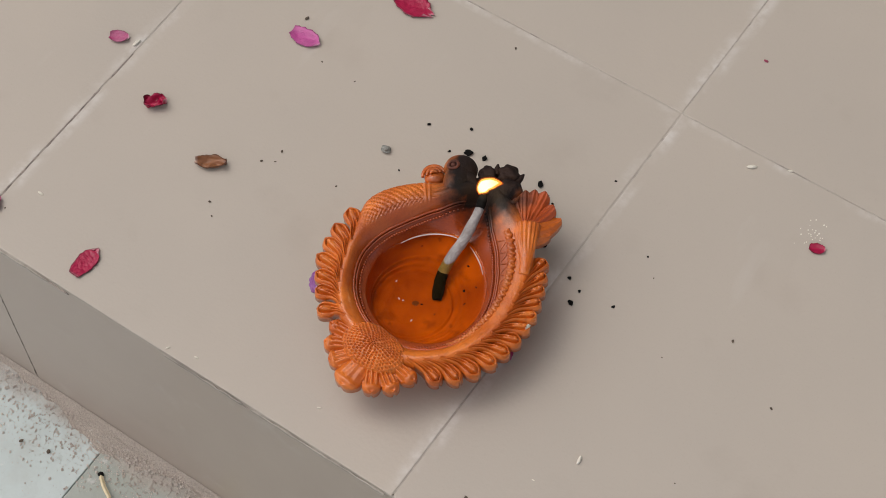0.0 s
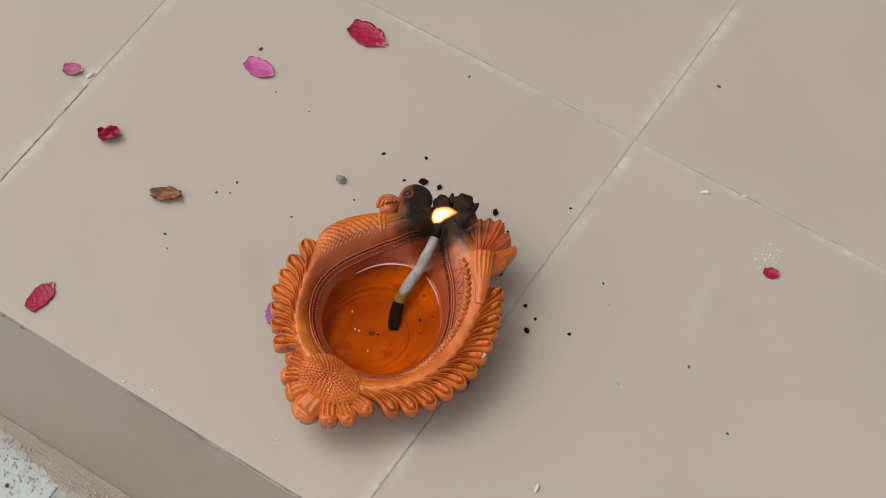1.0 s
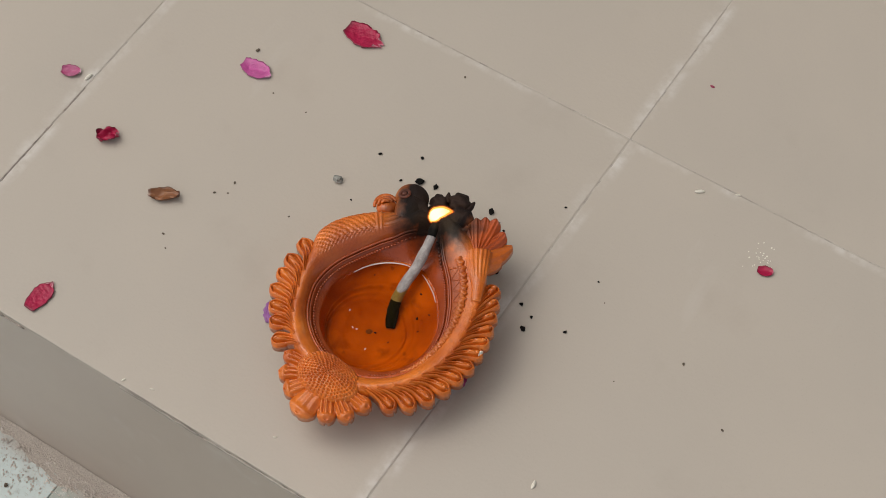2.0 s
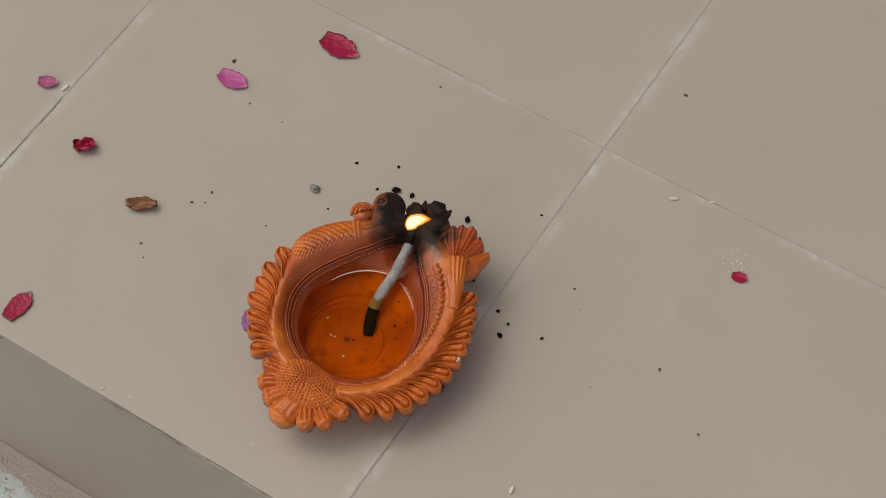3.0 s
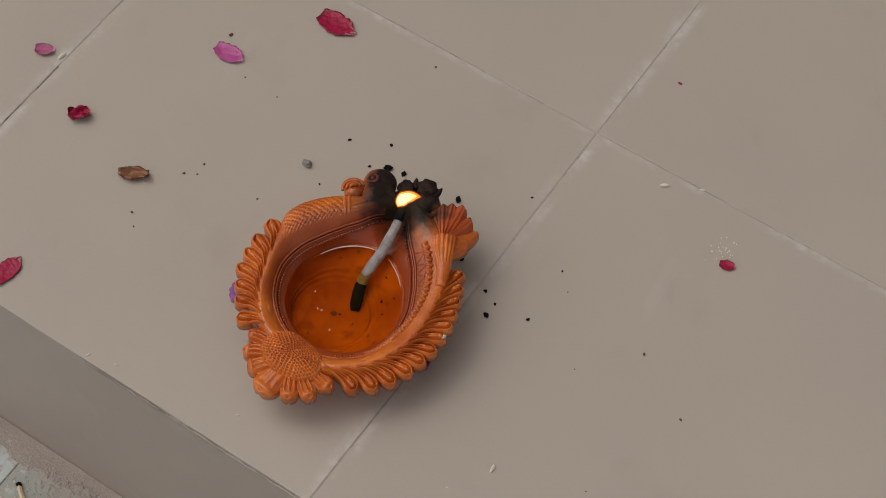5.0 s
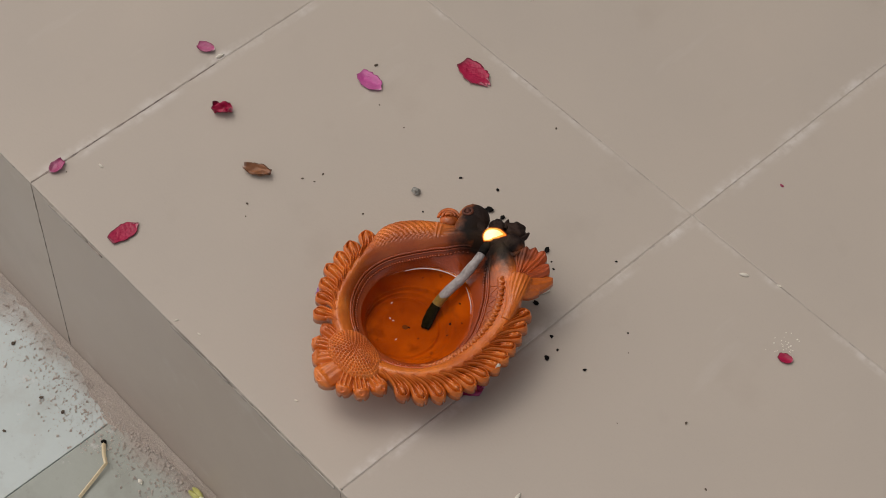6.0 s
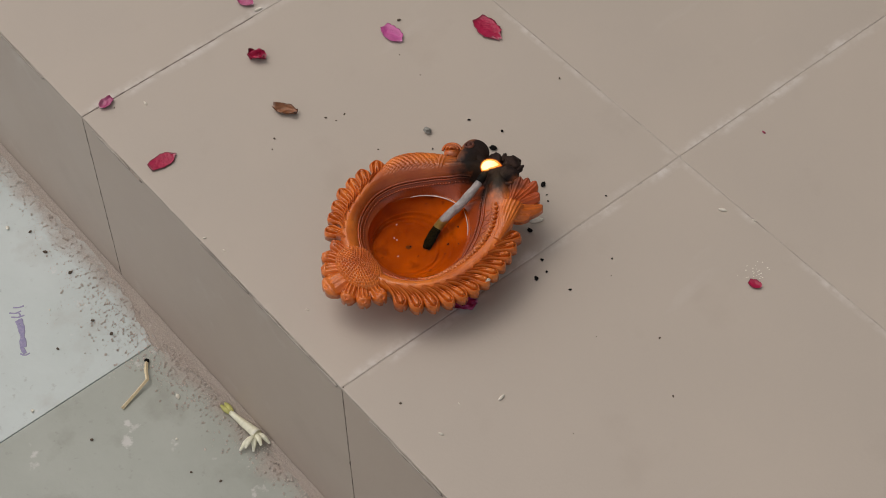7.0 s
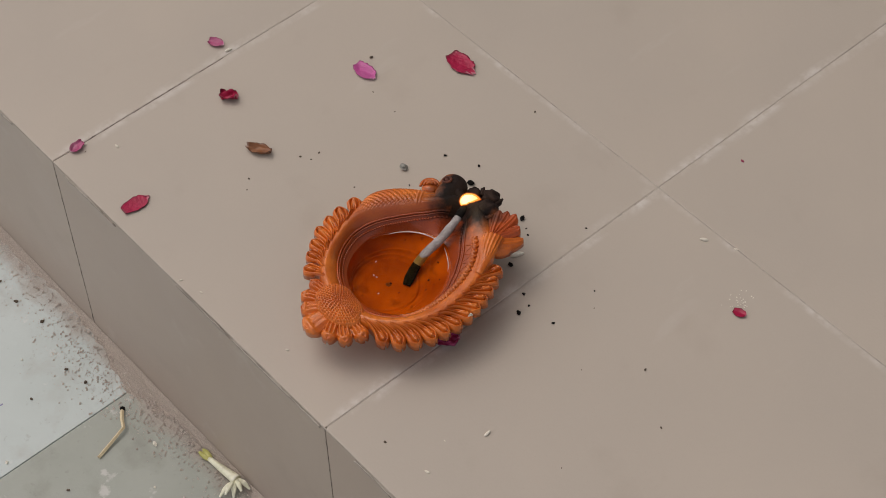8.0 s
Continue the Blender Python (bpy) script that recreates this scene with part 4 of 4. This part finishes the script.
def blossom(x, y, z, turn, size, label, green=True):
    """A long white tubular blossom with a yellow-green base and splayed petals."""
    top = new("white_blossom")
    top.matrix_world = pose(x, y, z, 0, 0, turn)
    tagged(top, label, "flower", "fallen blossoms")
    L = size
    bm = bmesh.new()
    tube(bm, curve_points([(-.34 * L, -.005 * L, .050 * L), (-.10 * L, 0, .055 * L), (.22 * L, .01 * L, .075 * L)], 24), spread([.036 * L, .046 * L, .060 * L, .078 * L], 24), 16, 1.0, lambda u, a: 1 + 0.06 * math.sin(a * 5))
    part("flower_tube", bm, IVORY, top)
    for k, y in enumerate((.045, -.03) if green else (.01,)):
        bm = bmesh.new()
        tube(bm, curve_points([(-.52 * L, y * L, .050 * L + .02 * L * k), (-.42 * L, y * 0.7 * L, .052 * L), (-.30 * L, 0, .050 * L)], 16), spread([.018 * L, .040 * L, .044 * L, .032 * L], 16), 12, 0.7)
        part("calyx", bm, GREEN if green else IVORY, top, "yellow-green base of the blossom" if green else "pale pinched base of the blossom")
    for k in range(5):
        t = radians((-84, -64, -44, -22, 2)[k])
        lift = (0.03, 0.14, 0.05, 0.15, 0.06)[k]
        base = Vector((.20 * L, .014 * L * (k - 2), .075 * L))
        tip = base + Vector((math.cos(t) * .26 * L, math.sin(t) * .30 * L, lift * L - .07 * L))
        tip.z = max(tip.z, .035 * L)
        bm = bmesh.new()
        tube(bm, curve_points([base, base.lerp(tip, 0.5) + Vector((0, 0, .05 * L)), tip], 14), spread([.022 * L, .034 * L, .036 * L, .014 * L], 14), 10, 0.5)
        part("flower_petal", bm, IVORY, top)


blossom(.1760, -.0070, -STEP + .0006, 5, .052, "wilted ivory blossom with yellow-green base, on the sandy slab")
blossom(-.0932, .2338, 0.0002, 148, .062, "wilted ivory blossom, on beige tile beside dry petals", False)


def crumb(name, at, size, mat, label, category, group, seed, z=0.0, turn=0.0, rough=0.5):
    bm = bmesh.new()
    lump(bm, (0, 0, 0), size, seed, rough, 2, turn)
    low = min(v.co.z for v in bm.verts)
    for v in bm.verts:
        v.co.z -= low + size[2] * 0.15
        v.co.z = max(v.co.z, 0)
    ob = new(name, finish(name, bm, mat, False))
    ob.location = (at[0], at[1], z)
    return tagged(ob, label, category, group)


SOOT_BITS = ((306, 164, 1.6), (315, 160, 1.2), (315, 151, 2.3), (336, 162, 1.3), (258, 207, 2.6), (271, 200, 1.1), (266, 203, .9), (203, 217, 1.5), (180, 206, 1.4),
             (184, 170, .9), (211, 202, 3.4), (221, 204, 2.2), (282, 174, 2.6), (201, 197, 1.2), (335, 200, .9), (293, 233, 1.0), (227, 200, 1.5), (302, 101, 1.4))
for k, (x, y, r) in enumerate(SOOT_BITS):
    r *= 0.00086
    crumb("soot_crumb", (x / 1000, y / 1000), (r * 0.95, r * 0.65, r * 0.4), CHAR, "small black crumb of burnt wick, on beige tile", "crumb", "burnt crumbs", k, turn=k * 1.3, rough=0.9)
DIRT_BITS = ((105, 92, .9), (113, 131, 1.0), (119, 143, .9), (112, 85, .7), (120, 135, .7), (73, 229, 1.4), (192, 280, 1.0), (100, 208, .7), (125, 207, .6), (402, 180, 1.0), (440, 156, .9),
             (333, 22, 1.0), (160, 141, .7), (8, 23, .6), (375, 150, .5), (-40, 305, .9), (345, 190, .5), (420, 90, .5))
for k, (x, y, r) in enumerate(DIRT_BITS):
    r *= 0.001
    crumb("dirt_speck", (x / 1000, y / 1000), (r * 0.95, r * 0.65, r * 0.4), DRY, "tiny dark speck of dirt, on beige tile", "speck", "dirt specks", 60 + k, turn=k * 0.9, rough=0.9)
crumb("petal_scrap", (.3220, .3540), (.0016, .0009, .0004), ROSE, "tiny faded pink petal scrap, on beige tile", "petal", "", 91, rough=0.5)
crumb("pebble", (.1700, .1770), (.0029, .0022, .0018), STONE, "small grey pebble, on beige tile", "pebble", "", 90, rough=0.6)
RICE_AT = ((371, 73, 100, .8), (367, 27, 20, .6), (353, 284, 35, .9), (373, 294, 20, .5), (145, 4, 60, .42), (162, 8, 10, .42), (-3, 157, 80, .9), (19, 42, 0, .6), (357, 50, 0, .3), (237, 21, 30, .4), (99, 347, 40, .5))
for k, (x, y, turn, s) in enumerate(RICE_AT):
    crumb("rice_grain", (x / 1000, y / 1000), (.0034 * s, .0013 * s, .0011 * s), RICE, "broken white rice grain, on beige tile", "rice grain", "rice grains", 100 + k, turn=radians(turn), rough=0.15)
crumb("clay_chip", (.2790, .1830), (.0050, .0016, .0016), RICE, "white chip lying under the lamp's tail feathers", "chip", "", 130, turn=radians(65), rough=0.3)

rnd = random.Random(5)
bm = bmesh.new()
for k in range(26):
    x, y = rnd.gauss(.404, .0042), rnd.gauss(.2645, .0036)
    lump(bm, (x, y, 0.0001), (rnd.uniform(.0003, .0007), rnd.uniform(.0003, .0007), .0003), k, 0.4, 1)
tagged(new("white_powder", finish("white_powder", bm, POWDER, False)), "sprinkle of white powder beside a petal scrap", "powder", kind="stuff")

# ---- on the lower floor ----
match = new("matchstick")
match.matrix_world = pose(.0910, -.0442, -STEP + .0012)
tagged(match, "burnt broken wooden matchstick on the grey-green slab", "matchstick")
bm = bmesh.new()
tube(bm, [(-.0110, .0135, .0008), (-.0040, .0085, .0022), (.0040, .0045, .0030)], [.0014, .0014, .0013], 4)
part("stick", bm, WOOD, match, smooth=False)
bm = bmesh.new()
tube(bm, [(.0036, .0050, .0030), (.0070, -.0080, .0012), (.0112, -.0235, .0002)], [.0013, .0014, .0014], 4)
part("broken_stick", bm, WOOD, match, smooth=False)
bm = bmesh.new()
lump(bm, (-.0120, .0145, .0006), (.0020, .0017, .0016), 3, 0.4, 2)
part("match_head", bm, CHAR, match, "burnt black match head")

mark = new("ink_mark")
mark.matrix_world = pose(-.0049, -.0890, -STEP, 0, 0, -24)
tagged(mark, "faded purple ink mark on the pale slab", "ink mark")
STROKES = (((-.0150, .0010), (-.0060, .0022), (.0040, -.0002), (.0120, -.0012), (.0185, .0004)), ((-.0140, -.0012), (-.0040, .0000), (.0060, .0014), (.0125, .0006)), ((.0175, -.0034), (.0200, .0002), (.0190, .0040)),
           ((-.0185, -.0052), (-.0168, .0000), (-.0176, .0050)), ((-.0228, -.0060), (-.0212, -.0016), (-.0222, .0030)), ((-.0272, -.0026), (-.0260, .0020), (-.0266, .0058)), ((-.0215, .0008), (-.0165, .0024)))
for k, line in enumerate(STROKES):
    pts = curve_points([(x, y, 0.0) for x, y in line], 24)
    bm = bmesh.new()
    tube(bm, pts, [(.0021 if k < 2 else .0009) * (0.75 + 0.5 * noise.noise(Vector((i * 0.4, k * 3, 0)))) for i in range(25)], 8, 0.08)
    part("ink_stroke", bm, INK, mark)

# dust and sand swept against the step
rnd = random.Random(11)
bm = bmesh.new()
nx, ny = 520, 26
grid = []
for i in range(nx + 1):
    x = -1.6 + 3.6 * i / nx
    row = []
    reach = 0.0075 + 0.005 * noise.noise(Vector((x * 13, 0, 0))) + 0.012 * math.exp(-((x - 0.075) / 0.045) ** 2) + 0.005 * noise.noise(Vector((x * 60, 4, 0)))
    for j in range(ny + 1):
        q = j / ny
        y = -q * reach * 1.25
        h = 0.0036 * (1 - q) ** 1.9 + 0.0016 * (1 - q) * noise.noise(Vector((x * 160, y * 160, 1))) + 0.0012 * noise.noise(Vector((x * 420, y * 420, 5))) - 0.0016 * q * q
        row.append(bm.verts.new((x, y + 0.0004, -STEP + h)))
    grid.append(row)
for i in range(nx):
    for j in range(ny):
        bm.faces.new((grid[i][j], grid[i][j + 1], grid[i + 1][j + 1], grid[i + 1][j]))
bmesh.ops.recalc_face_normals(bm, faces=bm.faces)
tagged(new("sand_drift", finish("sand_drift", bm, SAND)), "fine sandy dust swept against the foot of the step", "sand", kind="stuff")

verts, faces = [], []
for k in range(5200):
    x = rnd.uniform(-0.42, 0.50) if k % 3 else rnd.gauss(0.06, 0.07)
    spreadout = 0.006 + 0.013 * math.exp(-((x - 0.03) / 0.09) ** 2)
    y = -0.006 - abs(rnd.gauss(0, spreadout)) - (0.012 if k % 5 == 0 else 0)
    r = rnd.choice((.0002, .0003, .0003, .0004, .0005, .0010)) * rnd.uniform(0.7, 1.3)
    near = max(0, 1 + y / 0.015)
    z = -STEP + 0.0032 * near ** 1.9 + r * 0.3 + 0.0007 * near
    n0 = len(verts)
    for dx, dy, dz in ((1, 0, 0), (-1, .2, 0), (0, 1, .1), (.2, -1, 0), (0, .1, .9), (0, 0, -.6)):
        verts.append((x + dx * r * rnd.uniform(.6, 1.3), y + dy * r * rnd.uniform(.6, 1.3), z + dz * r))
    faces += [(n0 + a, n0 + b, n0 + c) for a, b, c in ((0, 2, 4), (2, 1, 4), (1, 3, 4), (3, 0, 4), (2, 0, 5), (1, 2, 5), (3, 1, 5), (0, 3, 5))]
me = bpy.data.meshes.new("sand_grains")
me.from_pydata(verts, [], faces)
me.materials.append(GRAINS)
tagged(new("sand_grains", me), "loose sand grains scattered along the step", "sand", kind="stuff")
for k, (x, y, r) in enumerate(((120, -30, 1.8), (-60, -32, 1.4), (-85, -30, 1.2), (-100, -42, 1.6), (20, -40, 1.2), (40, -36, 1.3), (150, -52, .9), (180, -60, .9), (-30, -28, 1.4), (60, -120, 1.2), (110, -100, 1.0), (200, -48, 1.0), (-10, -60, .8), (25, -75, 1.0))):
    r *= .001
    crumb("gravel_bit", (x / 1000, y / 1000), (r * 1.2, r * .9, r * .7), DRY if k % 3 else POWDER, "small gravel bit on the dusty slab", "gravel", "gravel bits", 200 + k, z=-STEP, turn=k, rough=0.7)

# ---- slabs and tiles ----
lower = new("lower_floor")
tagged(lower, "large stone slabs of the lower floor, pale and grey-green", "floor", kind="structure")
for i in range(-3, 4):
    for j in range(3):
        x0, y1 = 0.0680 + i * 0.60, -j * 0.60
        pale = i == -1 and j == 0
        bm = box_bm(x0 + .0003, x0 + 0.5997, y1 - 0.598, y1 - (0.0005 if j == 0 else 0.001), -STEP - 0.020, -STEP, 0.0008)
        part("slab", bm, PALE_SLAB if pale else GREY_SLAB, lower, "pale blue-white stone slab" if pale else "", False)

floor = new("floor")
tagged(floor, "beige ceramic tiles on the top of the step", "floor", kind="structure")
tile_mesh = finish("tile", box_bm(GAP / 2, TILE_W - GAP / 2, GAP / 2, TILE_D - GAP / 2, -THICK, 0, 0.0003), TILE, False)
front_mesh = finish("edge_tile", box_bm(GAP / 2, TILE_W - GAP / 2, 0.0010, TILE_D - GAP / 2, -THICK, 0, 0.0006), TILE, False)
for i in range(-WIDE, WIDE + 1):
    for j in range(DEEP):
        t = new("tile", front_mesh if j == 0 else tile_mesh)
        t.parent, t.location = floor, (i * TILE_W, j * TILE_D, 0)
riser = new("step_riser")
tagged(riser, "beige tiles on the upright face of the step", "step", kind="structure")
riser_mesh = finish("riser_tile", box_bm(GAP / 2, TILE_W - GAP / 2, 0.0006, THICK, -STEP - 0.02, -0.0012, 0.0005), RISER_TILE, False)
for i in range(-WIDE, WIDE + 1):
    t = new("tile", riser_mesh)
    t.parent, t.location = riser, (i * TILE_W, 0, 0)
# ragged cement in the joint under the edge tiles and between the riser tiles
bm = bmesh.new()
tube(bm, [(-2.7 + 5.7 * i / 900, 0.0013 + 0.0003 * noise.noise(Vector((i * 0.33, 0, 0))), -0.0012) for i in range(901)], [0.0008 + 0.0003 * noise.noise(Vector((i * 0.21, 7, 0))) for i in range(901)], 6)
part("edge_joint", bm, GROUT, riser)
for i in range(-WIDE, WIDE + 1):
    bm = bmesh.new()
    tube(bm, [(i * TILE_W + 0.0009 * noise.noise(Vector((k * 0.5, i, 0))), 0.0008, -0.002 - (STEP - 0.002) * k / 40) for k in range(41)], [max(0.00005, 0.0004 + 0.0011 * noise.noise(Vector((k * 0.7, i * 1.7, 3)))) for k in range(41)], 6)
    part("upright_joint", bm, DARK_JOINT, riser)
# trodden dirt in the joint that runs back from the edge
for k, (y0, y1) in enumerate(((0.003, 0.062), (0.068, 0.118), (0.128, 0.150))):
    n = int((y1 - y0) / 0.002)
    bm = bmesh.new()
    tube(bm, [(0.0005 * noise.noise(Vector((i * 0.4, k * 5, 0))), y0 + (y1 - y0) * i / n, 0.0) for i in range(n + 1)],
         [max(0.0001, 0.0004 + 0.0006 * noise.noise(Vector((i * 0.3, k * 5, 4)))) for i in range(n + 1)], 8, 0.25)
    part("dirty_joint", bm, DARK_JOINT, floor)
for x0, x1 in ((-0.21, -0.16), (-0.11, -0.05), (0.015, 0.06), (0.145, 0.20), (0.205, 0.296), (0.33, 0.40), (0.46, 0.50)):
    n = int((x1 - x0) / 0.002)
    bm = bmesh.new()
    tube(bm, [(x0 + (x1 - x0) * k / n, -0.0001 + 0.0004 * noise.noise(Vector((k * 0.4, x0 * 50, 0))), -0.0016 + 0.0007 * noise.noise(Vector((k * 0.3, x0 * 50, 4)))) for k in range(n + 1)],
         [max(0.0002, 0.0007 + 0.0006 * noise.noise(Vector((k * 0.5, x0 * 90, 8)))) for k in range(n + 1)], 6)
    part("cement_scuff", bm, GROUT, riser)
for x0, x1 in ((-0.18, -0.12), (0.04, 0.075), (0.185, 0.295), (0.36, 0.43)):
    n = int((x1 - x0) / 0.002)
    bm = bmesh.new()
    tube(bm, [(x0 + (x1 - x0) * k / n, 0.0003 + 0.0003 * noise.noise(Vector((k * 0.4, x0 * 70, 0))), -0.0034 + 0.0008 * noise.noise(Vector((k * 0.25, x0 * 70, 4)))) for k in range(n + 1)],
         [max(0.0001, 0.0004 + 0.0006 * noise.noise(Vector((k * 0.35, x0 * 80, 8)))) for k in range(n + 1)], 6)
    part("chipped_edge", bm, DARK_JOINT, riser)
